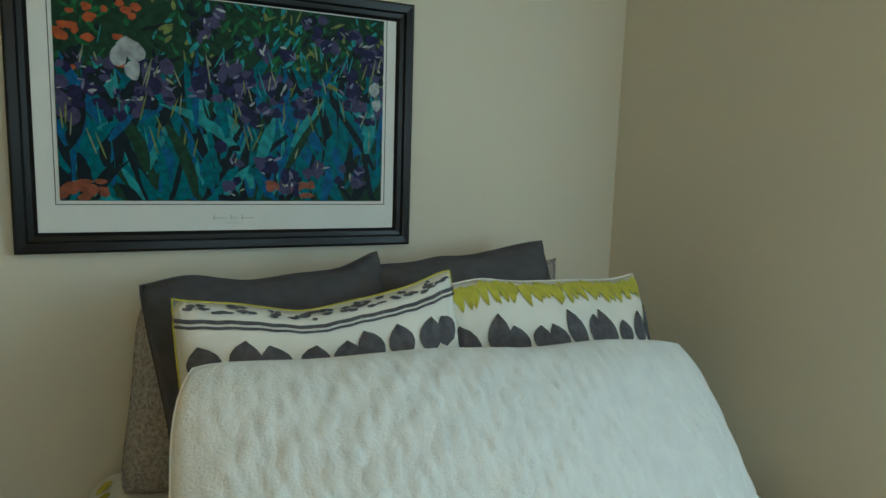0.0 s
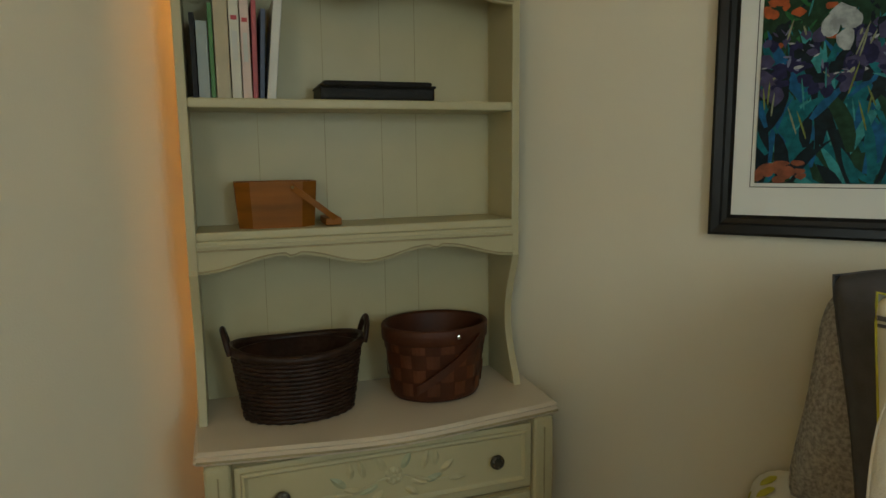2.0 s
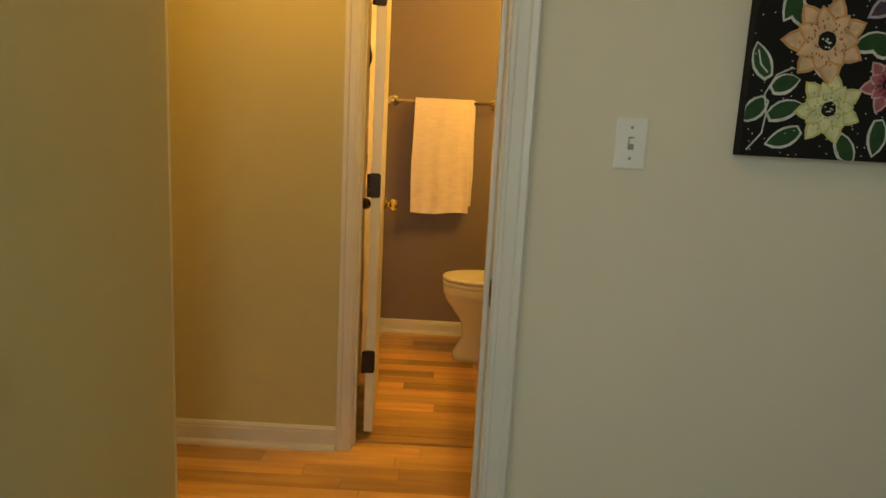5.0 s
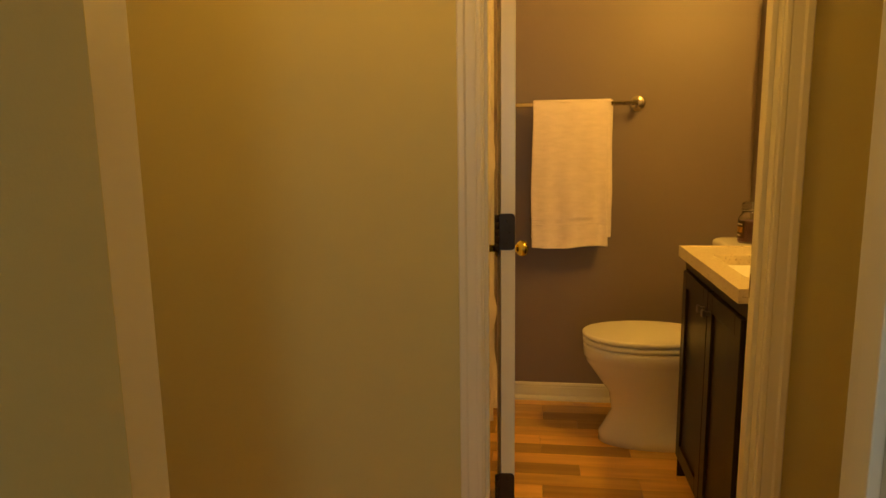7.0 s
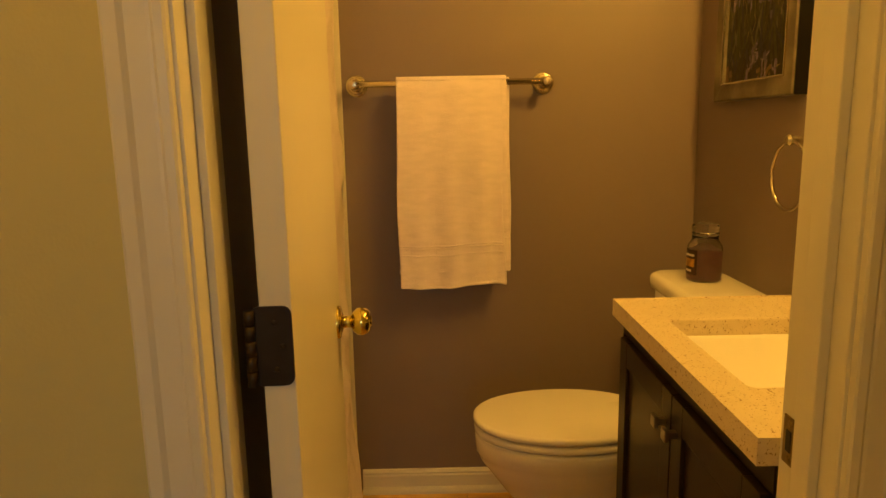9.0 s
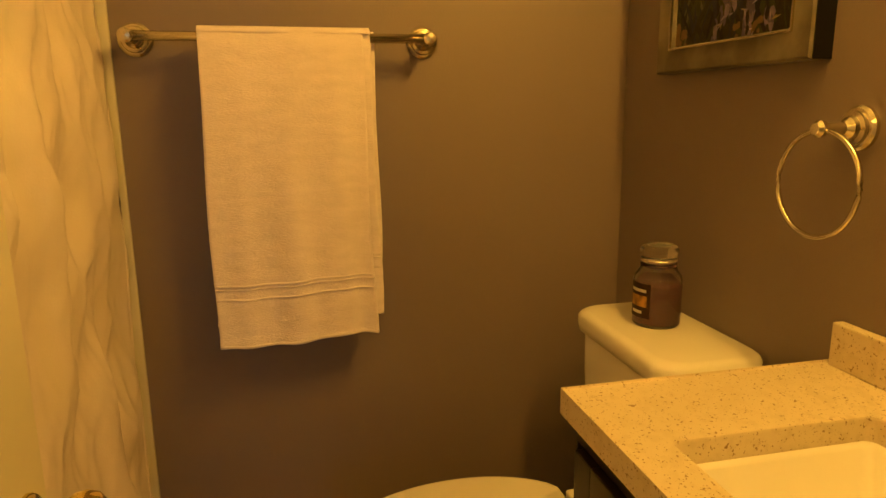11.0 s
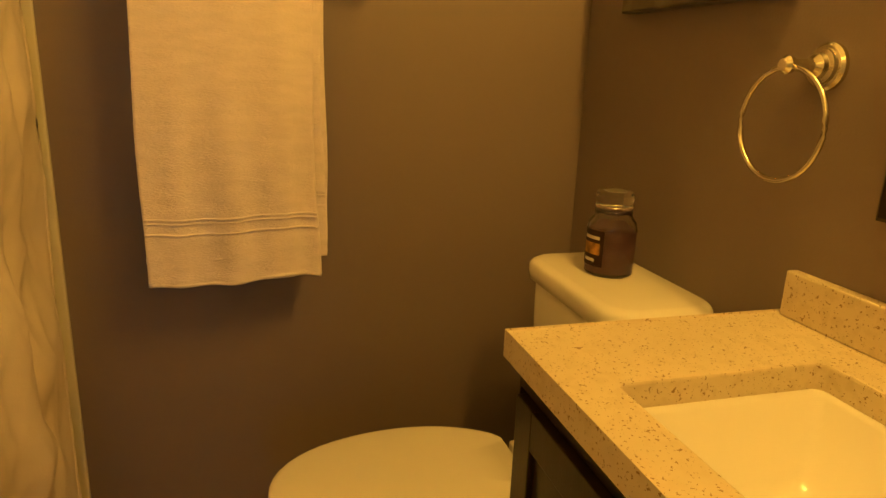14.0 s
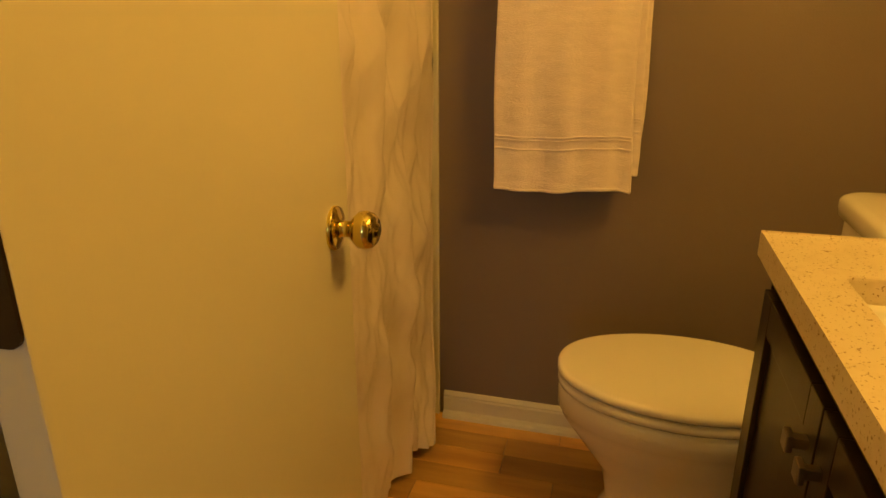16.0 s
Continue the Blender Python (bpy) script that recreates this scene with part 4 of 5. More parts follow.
def oval(t, a, b):
    return a * math.cos(t), b * math.sin(t)


wk = thing("wicker_basket", "dark brown oval wicker basket with two loop handles", "basket", on_hutch(-0.158, 0.190, DT) @ Matrix.Diagonal((0.97, 1, 1.16, 1)))
NR, NS = 15, 56
for i in range(NR):
    f = i / (NR - 1)
    a, b, z = 0.118 + 0.022 * f, 0.072 + 0.016 * f, 0.006 + 0.118 * f
    part("weave_row", tube([(oval(2 * math.pi * k / NS, a + 0.0022 * (-1) ** (k + i), b + 0.0022 * (-1) ** (k + i)) + (z + 0.004 * math.cos(4 * math.pi * k / NS) * f,)) for k in range(NS)], 0.0048, 6, True), M_WICKER, wk, "", True)
part("rim", tube([(oval(2 * math.pi * k / 48, 0.145, 0.093) + (0.130 + 0.006 * math.cos(4 * math.pi * k / 48),)) for k in range(48)], 0.0085, 8, True), M_WICKER, wk, "", True)
part("liner", lathe([(0.0, 0.004), (0.95, 0.004), (1.0, 0.01), (1.17, 0.126), (1.13, 0.126), (0.96, 0.012), (0, 0.010)], 40, Matrix.Diagonal((0.116, 0.070, 1, 1))), M_WICKER, wk, "", True)
for s in (-1, 1):
    part("loop_handle", tube([(s * (0.145 + 0.012 * math.sin(t)), 0.032 * math.cos(t), 0.130 + 0.042 * math.sin(t)) for t in np.linspace(0, math.pi, 14)], 0.0065, 8), M_WICKER, wk, "", True)

rb = thing("round_basket", "reddish-brown woven splint basket with folded swing handle", "basket", on_hutch(0.160, 0.205, DT) @ Matrix.Diagonal((1.10, 1.10, 1.26, 1)))
part("wall", lathe([(0, 0.003), (0.088, 0.003), (0.092, 0.01), (0.106, 0.130), (0.107, 0.135), (0.103, 0.136), (0.101, 0.130), (0.088, 0.012), (0, 0.010)], 48, Matrix.Diagonal((1.04, 0.86, 1, 1))), M_BASKET, rb, "", True)
for i in range(4):
    for k in range(22):
        if (i + k) % 2:
            t0, t1 = 2 * math.pi * k / 22, 2 * math.pi * (k + 0.92) / 22

            def at(u, v, t0=t0, t1=t1, i=i):
                z = 0.014 + 0.026 * (i + 0.04 + 0.92 * v)
                r = 0.0925 + 0.0125 * z / 0.13 + 0.0015 + 0.0012 * math.sin(u * math.pi)
                t = t0 + (t1 - t0) * u
                return (1.04 * r * math.cos(t), 0.86 * r * math.sin(t), z)
            part("splint", sheet(3, 1, at), M_BASKET2, rb)
part("rim_band", lathe([(0.107, 0.108), (0.1095, 0.110), (0.1105, 0.134), (0.108, 0.137), (0.104, 0.137)], 48, Matrix.Diagonal((1.04, 0.86, 1, 1))), M_BASKET, rb, "", True)
part("swing_handle", sheet(24, 1, lambda u, v: (0.1135 * math.cos(math.radians(235 + 75 * u)) * 1.0, 0.0955 * math.sin(math.radians(235 + 75 * u)) - 0.003, 0.030 + 0.085 * u + 0.016 * (v - 0.5))), M_BASKET, rb).modifiers.new("thick", "SOLIDIFY").thickness = 0.004
for s in (-1, 1):
    part("rivet", lathe([(0, 0.004), (0.004, 0.003), (0.005, 0)], 10, pose(0.02 * s, -0.094 * s, 0.124, 90 * s)), M_CHROME, rb)


# ---- bed ----
BX0, BX1, BY0 = 1.18, 2.56, -1.06
bed = thing("bed", "daybed along the wall with mattress and cloth base", "bed")
part("base", box(BX0 + 0.03, BX1 - 0.03, BY0 + 0.03, -0.03, 0.10, 0.34, 0.01), mat("bed_base_cloth", (0.30, 0.28, 0.25), 0.9, 0, 20, 0.15, 0.2, 300), bed)
part("mattress", box(BX0 + 0.01, BX1 - 0.01, BY0 + 0.01, -0.02, 0.34, 0.585, 0.05, 4), M_WHITECLOTH, bed)
for lx in (BX0 + 0.08, BX1 - 0.08):
    for ly in (BY0 + 0.1, -0.12):
        part("leg", lathe([(0, 0), (0.022, 0), (0.028, 0.10), (0, 0.10)], 16, pose(lx, ly, 0)), M_BLACKFRAME, bed)


def spread_at(u, v):
    """u across the bed, v from head to foot; the side drops follow the mattress."""
    s = (u - 0.5) * 2
    half = (BX1 - BX0) / 2 + 0.012
    w = s * (half + 0.30)
    y = -0.035 + (BY0 - 0.02) * v
    wob = 0.006 * noise.noise(Vector((s * 5, v * 9, 1.3)))
    r = 0.07
    a = abs(w)
    if a < half - r:
        x, z = a, 0.600
    elif a < half - r + r * math.pi / 2:
        t = (a - half + r) / r
        x, z = half - r + r * math.sin(t), 0.600 - r + r * math.cos(t)
    else:
        x, z = half, 0.600 - r - (a - half + r - r * math.pi / 2)
    return ((BX0 + BX1) / 2 + math.copysign(x, s) + wob * (a > half - r), y, z + wob)


spread = thing("bedspread", "white bedspread printed with lime and grey leaves", "bedspread")
part("cloth", sheet(90, 60, spread_at), M_WHITECLOTH, spread, "", True)


def print_patch(parent, surf, outline, material, name="leaf_print", lift=0.0025):
    """A printed motif that lies on a surface given by surf(a, b)."""
    bm = bmesh.new()
    ca = sum(p[0] for p in outline) / len(outline)
    cb = sum(p[1] for p in outline) / len(outline)
    rows = []
    for f in (1.0, 0.66, 0.33):
        rows.append([bm.verts.new(surf(ca + (a - ca) * f, cb + (b - cb) * f, lift)) for a, b in outline])
    c = bm.verts.new(surf(ca, cb, lift))
    n = len(outline)
    for r0, r1 in zip(rows, rows[1:]):
        for i in range(n):
            bm.faces.new((r0[i], r0[(i + 1) % n], r1[(i + 1) % n], r1[i]))
    for i in range(n):
        bm.faces.new((rows[-1][i], rows[-1][(i + 1) % n], c))
    part(name, bm, material, parent, "", True)


def spread_surf(a, b, lift):
    p = Vector(spread_at(a, b))
    c = Vector(((BX0 + BX1) / 2, p.y, 0.45))
    return p + (p - c).normalized() * lift * 1.3


rg = random.Random(21)
for i in range(10):
    for row, (ua, m_) in enumerate(((0.10, M_GREYPRINT), (0.165, M_LIMEPRINT), (0.115 + 0.02, M_LIMEPRINT))):
        v = 0.02 + i * 0.045 + 0.014 * row
        print_patch(spread, spread_surf, [(ua + 0.4 * (x), v + z) for x, z in blade(0, 0, 0.034, 0.05, 0.4 + rg.uniform(-0.3, 0.3))], m_)


def pillow(name, label, w, h, t, m, material, ear=0.05, nu=36, nv=26, bump=None, droop=0.03, seed=1, piping=None, rnd=0.0):
    """A stuffed pillow in the x, z plane, facing -y, with drawn-out corners; returns it and its front surface."""
    e = thing(name, label, "pillow", m, group="pillows on the bed")

    def shape(u, v, side):
        a, b = 2 * u - 1, 2 * v - 1
        cut = 1 - rnd * (a * b) ** 4
        x = a * w / 2 * (1 - ear * (1 - b * b)) * cut
        z = b * h / 2 * (1 - ear * 2.4 * (1 - a * a)) * cut
        puff = max(0.0, (1 - a * a) * (1 - b * b)) ** 0.5
        y = t / 2 * puff + 0.012 * noise.noise(Vector((a * 1.7 + seed, b * 1.7, side))) * puff + 0.004 * noise.noise(Vector((a * 6 + seed, b * 6, side))) * puff
        z += 0.010 * noise.noise(Vector((a * 2.6 + seed, 0.4 * b, 9))) * (abs(b) > 0.2)
        z += droop * 0.5 * math.sin(a * 2.2 + seed) * (0.5 + 0.5 * b)
        if bump:
            y += bump(a, b) * min(1.0, puff * 2)
        return Vector((x, -side * y, z))
    bm = sheet(nu, nv, lambda u, v: shape(u, v, 1))
    sheet(nu, nv, lambda u, v: shape(u, v, -1), bm)
    bmesh.ops.remove_doubles(bm, verts=bm.verts[:], dist=0.0006)
    part("cover", bm, material, e, "", True)
    rim = [(i / 30, 0) for i in range(30)] + [(1, i / 20) for i in range(20)] + [(1 - i / 30, 1) for i in range(30)] + [(0, 1 - i / 20) for i in range(20)]
    part("seam", tube([shape(u, v, 1) for u, v in rim], 0.0022, 6, True), piping or material, e, "", True)

    def surf(a, b, lift):
        p = shape(a, b, 1)
        return (p.x, p.y - lift, p.z)
    return e, surf


def lean(x, y, z, back, rz=0, ry=0):
    """Pose of a pillow whose middle stands at x, y, z, tipped back by that many degrees."""
    return pose(x, y, z, 0, 0, rz) @ pose(0, 0, 0, -back, 0, 0) @ pose(0, 0, 0, 0, ry, 0)


pillow("knit_pillow", "grey flecked knit pillow at the back of the bed", 0.52, 0.44, 0.17, lean(1.505, -0.14, 0.775, 8, 0, 7), M_KNIT, 0.06, bump=lambda a, b: 0.014 * noise.noise(Vector((a * 3, b * 4, 5))), seed=2, rnd=0.09, droop=0.06)
pillow("knit_pillow", "grey flecked knit pillow at the back of the bed", 0.56, 0.44, 0.16, lean(2.06, -0.13, 0.81, 6, 0, -3), M_KNIT, seed=6)
pillow("grey_pillow", "charcoal grey linen pillow leaning on the wall", 0.51, 0.55, 0.24, lean(1.562, -0.29, 0.838, 14, 0, -8.0), M_DKPILLOW, 0.065, seed=3, rnd=0.055)
pillow("grey_pillow", "charcoal grey linen pillow leaning on the wall", 0.50, 0.55, 0.24, lean(2.008, -0.27, 0.852, 14, 2, -6), M_DKPILLOW, 0.065, seed=8, rnd=0.04)
p1, s1 = pillow("leaf_print_pillow", "white pillow printed with grey leaves and dark stripes", 0.55, 0.48, 0.19, lean(1.607, -0.49, 0.855, 20, 2, -1.0), M_WHITECLOTH, 0.05, seed=5, piping=M_LIMEPRINT, rnd=0.035)
p2, s2 = pillow("leaf_print_pillow", "white pillow printed with lime smudges and grey leaves", 0.54, 0.48, 0.19, lean(2.12, -0.46, 0.845, 20, 3, -2.0), M_WHITECLOTH, 0.04, seed=9, rnd=0.035)
rg = random.Random(31)
for k in range(9):
    a = 0.08 + k * 0.105
    print_patch(p1, s1, [(a + x * 0.82, 0.70 + z) for x, z in blade(0, 0, rg.uniform(0.12, 0.17), 0.125, rg.uniform(-0.3, 0.3))], M_GREYPRINT)
for b0, th in ((0.905, 0.016), (0.884, 0.011)):
    for k in range(12):
        a0, a1 = k / 12 + 0.001, (k + 1) / 12 + 0.0005
        print_patch(p1, s1, [(a0, b0), ((a0 + a1) / 2, b0 - 0.004), (min(a1, 0.998), b0), (min(a1, 0.998), b0 + th), ((a0 + a1) / 2, b0 + th - 0.003), (a0, b0 + th)], M_GREYPRINT, "stripe_print")
for k in range(70):
    a, b = rg.uniform(0.02, 0.97), rg.uniform(0.945, 0.985)
    print_patch(p1, s1, blob(rg, a, b, rg.uniform(0.008, 0.022), 0.007, 8, 0.4), M_GREYPRINT, "smudge_print")
for k in range(11):
    a = 0.05 + k * 0.09
    print_patch(p2, s2, [(a + x * 0.8, 0.64 + z) for x, z in blade(0, 0, rg.uniform(0.12, 0.20), 0.11, rg.uniform(-0.25, 0.25))], M_GREYPRINT)
for k in range(52):
    a = 0.015 + k * 0.0187
    print_patch(p2, s2, blade(a, rg.uniform(0.965, 0.99), rg.uniform(0.07, 0.12), 0.030, math.pi + rg.uniform(-0.25, 0.25)), M_LIMEPRINT, "smudge_print", 0.0022 + 0.00004 * k)


def ruche(a, b):
    col = a * 19 + 0.5 * noise.noise(Vector((a * 5, b * 9, 1)))
    row = b * 7 + 7.3 * math.floor(col) + 0.5 * noise.noise(Vector((a * 12, b * 5, 4)))
    f = abs(math.sin(col * math.pi)) ** 0.5
    return 0.0060 * f * (0.62 + 0.38 * math.sin(row * math.pi)) + 0.003 * noise.noise(Vector((a * 60, b * 30, 0)))


pillow("plush_body_pillow", "long white ruched plush pillow lying in front", 0.99, 0.56, 0.20, lean(1.800, -0.80, 0.783, 38, 3, 3.6), M_FUR, 0.012, 230, 96, ruche, 0.0, 4, None, 0.075)

# ---- bathroom: vanity ----
VX0, VX1, VF, VZ = -1.85, -1.16, -1.722, 0.876
vanity = thing("vanity_cabinet", "dark espresso wood vanity cabinet with two shaker doors", "cabinet")
part("carcass", box(VX0 + 0.005, VX1, VF + 0.036, BY - 0.001, 0.09, VZ - 0.20, 0.002), M_ESPRESSO, vanity)
part("side_panel", box(VX0 + 0.005, VX0 + 0.030, VF + 0.036, BY - 0.001, VZ - 0.20, VZ - 0.0345), M_ESPRESSO, vanity)
part("front_panel", box(VX0 + 0.030, VX1, VF + 0.036, VF + 0.050, VZ - 0.20, VZ - 0.0345), M_ESPRESSO, vanity)
part("toe_kick", box(VX0 + 0.02, VX1, VF + 0.08, BY - 0.01, BF, 0.09), M_ESPRESSO, vanity)
part("face_rail", box(VX0 + 0.010, VX1, VF + 0.024, VF + 0.034, VZ - 0.075, VZ - 0.0345, 0.001), M_ESPRESSO, vanity)
part("side_stile", box(VX0 + 0.002, VX0 + 0.006, VF + 0.026, VF + 0.08, BF, VZ - 0.0345, 0.001), M_ESPRESSO, vanity)
part("side_stile", box(VX0 + 0.002, VX0 + 0.006, BY - 0.06, BY - 0.002, BF, VZ - 0.0345, 0.001), M_ESPRESSO, vanity)
XM = (VX0 + VX1) / 2 + 0.01
for d0, d1, hx_ in ((VX0 + 0.022, XM - 0.002, -1), (XM + 0.002, VX1 - 0.012, 1)):
    d = part("door", box(d0 + 0.045, d1 - 0.045, VF + 0.022, VF + 0.030, 0.155, VZ - 0.13), M_ESPRESSO, vanity)
    for a0, a1, z0, z1 in ((d0, d0 + 0.05, 0.105, VZ - 0.080), (d1 - 0.05, d1, 0.105, VZ - 0.080), (d0 + 0.05, d1 - 0.05, 0.105, 0.160), (d0 + 0.05, d1 - 0.05, VZ - 0.135, VZ - 0.080)):
        part("door_rail", box(a0, a1, VF + 0.014, VF + 0.034, z0, z1, 0.002), M_ESPRESSO, d)
    kx = d1 - 0.026 if hx_ < 0 else d0 + 0.026
    k = part("pull", box(kx - 0.011, kx + 0.011, VF - 0.010, VF - 0.002, VZ - 0.152, VZ - 0.130, 0.002), M_PULL, d, "square dark nickel pull")
    part("pull_stem", box(kx - 0.006, kx + 0.006, VF - 0.003, VF + 0.015, VZ - 0.147, VZ - 0.135), M_PULL, k)

SX0, SX1, SY0, SY1 = -1.684, -1.33, -1.652, -1.368
top = thing("countertop", "cream speckled quartz vanity top with backsplash", "countertop")
bm = bmesh.new()
outer = [(VX0, VF), (VX1, VF), (VX1, BY - 0.001), (VX0, BY - 0.001)]


def rounded(x0, x1, y0, y1, r, n=5):
    pts = []
    for cx_, cy_, a0 in ((x1 - r, y0 + r, -90), (x1 - r, y1 - r, 0), (x0 + r, y1 - r, 90), (x0 + r, y0 + r, 180)):
        for i in range(n + 1):
            a = radians(a0 + 90 * i / n)
            pts.append((cx_ + r * math.cos(a), cy_ + r * math.sin(a)))
    return pts


hole = rounded(SX0, SX1, SY0, SY1, 0.014)


def ring_slab(outer, hole, z0, z1):
    """A slab with a hole: every hole corner joins the outer corner of its quarter."""
    bm = bmesh.new()
    n = len(hole) // 4
    quarter = [1, 2, 3, 0]
    vo = [[bm.verts.new((x, y, z)) for x, y in outer] for z in (z0, z1)]
    vh = [[bm.verts.new((x, y, z)) for x, y in hole] for z in (z0, z1)]
    for k in (0, 1):
        for q in range(4):
            for i in range(n - 1):
                bm.faces.new((vo[k][quarter[q]], vh[k][q * n + i], vh[k][q * n + i + 1]))
            bm.faces.new((vo[k][quarter[q]], vh[k][q * n + n - 1], vh[k][(q * n + n) % len(hole)], vo[k][quarter[(q + 1) % 4]]))
    for i in range(4):
        bm.faces.new((vo[0][i], vo[0][(i + 1) % 4], vo[1][(i + 1) % 4], vo[1][i]))
    for i in range(len(hole)):
        j = (i + 1) % len(hole)
        bm.faces.new((vh[0][i], vh[0][j], vh[1][j], vh[1][i]))
    es = [e for e in bm.edges if all(abs(v.co.z - z1) < 1e-6 for v in e.verts) and len(e.link_faces) == 2 and any(abs(f.normal.z) < 0.5 for f in e.link_faces)]
    bm.normal_update()
    es = [e for e in bm.edges if all(abs(v.co.z - z1) < 1e-6 for v in e.verts) and any(abs(f.normal.z) < 0.5 for f in e.link_faces)]
    bmesh.ops.bevel(bm, geom=es, offset=0.004, segments=2, affect="EDGES", profile=0.6)
    return bm


part("slab", ring_slab(outer, hole, VZ - 0.034, VZ), M_QUARTZ, top)
part("backsplash", box(VX0 + 0.010, VX1, BY - 0.020, BY - 0.001, VZ + 0.0002, VZ + 0.068, 0.003), M_QUARTZ, top)
basin = thing("sink_basin", "white rectangular undermount porcelain sink", "sink")
bm = bmesh.new()
rings = []
for f, z, r in ((-0.012, VZ - 0.0345, 0.02), (0.002, VZ - 0.0345, 0.014), (0.005, VZ - 0.042, 0.014), (0.050, VZ - 0.120, 0.016), (0.062, VZ - 0.130, 0.016), (0.12, VZ - 0.136, 0.006)):
    rings.append([bm.verts.new((x, y, z)) for x, y in rounded(SX0 + f, SX1 - f, SY0 + f, SY1 - f, r)])
for a, b in zip(rings, rings[1:]):
    for i in range(len(a)):
        bm.faces.new((a[i], a[(i + 1) % len(a)], b[(i + 1) % len(b)], b[i]))
bm.faces.new(rings[-1])
part("bowl", bm, M_PORCELAIN, basin, "", True)
part("drain", lathe([(0, 0.004), (0.018, 0.005), (0.022, 0.003), (0.023, 0)], 24, pose((SX0 + SX1) / 2, -1.515, VZ - 0.136)), M_NICKEL, basin, "round metal drain", True)
faucet = thing("faucet", "chrome basin faucet behind the sink", "faucet", pose((SX0 + SX1) / 2, -1.330, VZ))
part("base", lathe([(0, 0.012), (0.022, 0.012), (0.026, 0.006), (0.027, 0)], 24), M_CHROME, faucet, "", True)
part("spout", tube([(0, 0, 0.01), (0, 0, 0.09), (0, -0.02, 0.115), (0, -0.06, 0.12), (0, -0.105, 0.105)], 0.011, 14), M_CHROME, faucet, "", True)
h = part("lever", lathe([(0, 0.028), (0.010, 0.026), (0.013, 0.012), (0.012, 0)], 20, pose(0, 0.0, 0.10)), M_CHROME, faucet, "", True)
part("lever_arm", box(-0.006, 0.006, -0.012, 0.045, 0.122, 0.129, 0.003), M_CHROME, h)

# toilet
toilet = thing("toilet", "white two-piece porcelain toilet with closed lid", "toilet", pose(-2.135, 0, 0.014))


def egg(a, b, cy, t, sq=1.0):
    """An egg-shaped outline, longer to the front (-y)."""
    c, s = math.cos(t), math.sin(t)
    return a * math.copysign(abs(c) ** (0.9), c), min(cy + (b * 1.06 if s < 0 else b * 0.95) * s, cy + 0.20)


def eggstack(rows, seg=48):
    bm = bmesh.new()
    rings = [[bm.verts.new((*egg(a, b, cy, 2 * math.pi * k / seg), z)) for k in range(seg)] for a, b, cy, z in rows]
    for r0, r1 in zip(rings, rings[1:]):
        for k in range(seg):
            bm.faces.new((r0[k], r0[(k + 1) % seg], r1[(k + 1) % seg], r1[k]))
    bm.faces.new(rings[0])
    bm.faces.new(rings[-1])
    return bm


part("bowl", eggstack([(0.105, 0.225, -1.715, BF - 0.014), (0.108, 0.226, -1.715, 0.035), (0.100, 0.216, -1.71, 0.06), (0.093, 0.192, -1.70, 0.13), (0.100, 0.196, -1.71, 0.21), (0.134, 0.220, -1.742, 0.29), (0.160, 0.242, -1.757, 0.345), (0.163, 0.244, -1.757, 0.362), (0.169, 0.249, -1.760, 0.368), (0.170, 0.250, -1.760, 0.405), (0.168, 0.248, -1.760, 0.415), (0.15, 0.22, -1.755, 0.417)]), M_PORCELAIN, toilet, "", True)


def seat_plate(a, b, z0, z1, r):
    return eggstack([(a - r, b - r, -1.762, z0), (a, b, -1.762, z0 + r), (a, b, -1.762, z1 - r), (a - r * 0.6, b - r * 0.6, -1.762, z1 - r * 0.3), (a - r * 1.6, b - r * 1.6, -1.762, z1 - 0.0002), (a - r * 2.2, b - r * 2.2, -1.762, z1), (a * 0.5, b * 0.5, -1.762, z1 + 0.0015)])


part("seat", seat_plate(0.173, 0.250, 0.419, 0.440, 0.005), M_SEAT, toilet, "", True)
part("lid", seat_plate(0.175, 0.252, 0.444, 0.465, 0.006), M_SEAT, toilet, "", True)
for s in (-0.07, 0.07):
    part("seat_hinge", box(s - 0.018, s + 0.018, -1.545, -1.51, 0.417, 0.457, 0.006, 3), M_SEAT, toilet)
part("shelf_back", box(-0.11, 0.11, -1.60, -1.31, 0.30, 0.415, 0.03, 4), M_PORCELAIN, toilet)


def tank_stack(rows):
    """Rounded rectangles stacked upwards: half width, front, back, height, corner radius."""
    bm = bmesh.new()
    rings = []
    for hw, yf, yb, z, cr in rows:
        rings.append([bm.verts.new((x, y, z)) for x, y in rounded(-hw, hw, yf, yb, cr, 8)])
    for a, b in zip(rings, rings[1:]):
        for i in range(len(a)):
            bm.faces.new((a[i], a[(i + 1) % len(a)], b[(i + 1) % len(b)], b[i]))
    bm.faces.new(rings[0][::-1])
    bm.faces.new(rings[-1])
    return bm


tank = part("tank", tank_stack([(0.145, -1.455, -1.30, 0.392, 0.04), (0.160, -1.470, -1.294, 0.41, 0.045), (0.178, -1.480, -1.290, 0.70, 0.045), (0.180, -1.480, -1.290, 0.791, 0.045)]), M_PORCELAIN, toilet, "", True)
tank_lid = part("tank_lid", tank_stack([(0.178, -1.482, -1.288, 0.779, 0.045), (0.189, -1.493, -1.285, 0.784, 0.05), (0.191, -1.496, -1.284, 0.802, 0.052), (0.190, -1.495, -1.284, 0.815, 0.052), (0.185, -1.490, -1.287, 0.822, 0.05), (0.177, -1.482, -1.293, 0.826, 0.046), (0.170, -1.475, -1.298, 0.8272, 0.044), (0.12, -1.44, -1.33, 0.828, 0.03)]), M_PORCELAIN, toilet, "", True)
for ob in (tank, tank_lid):
    ob.location.x = -0.012

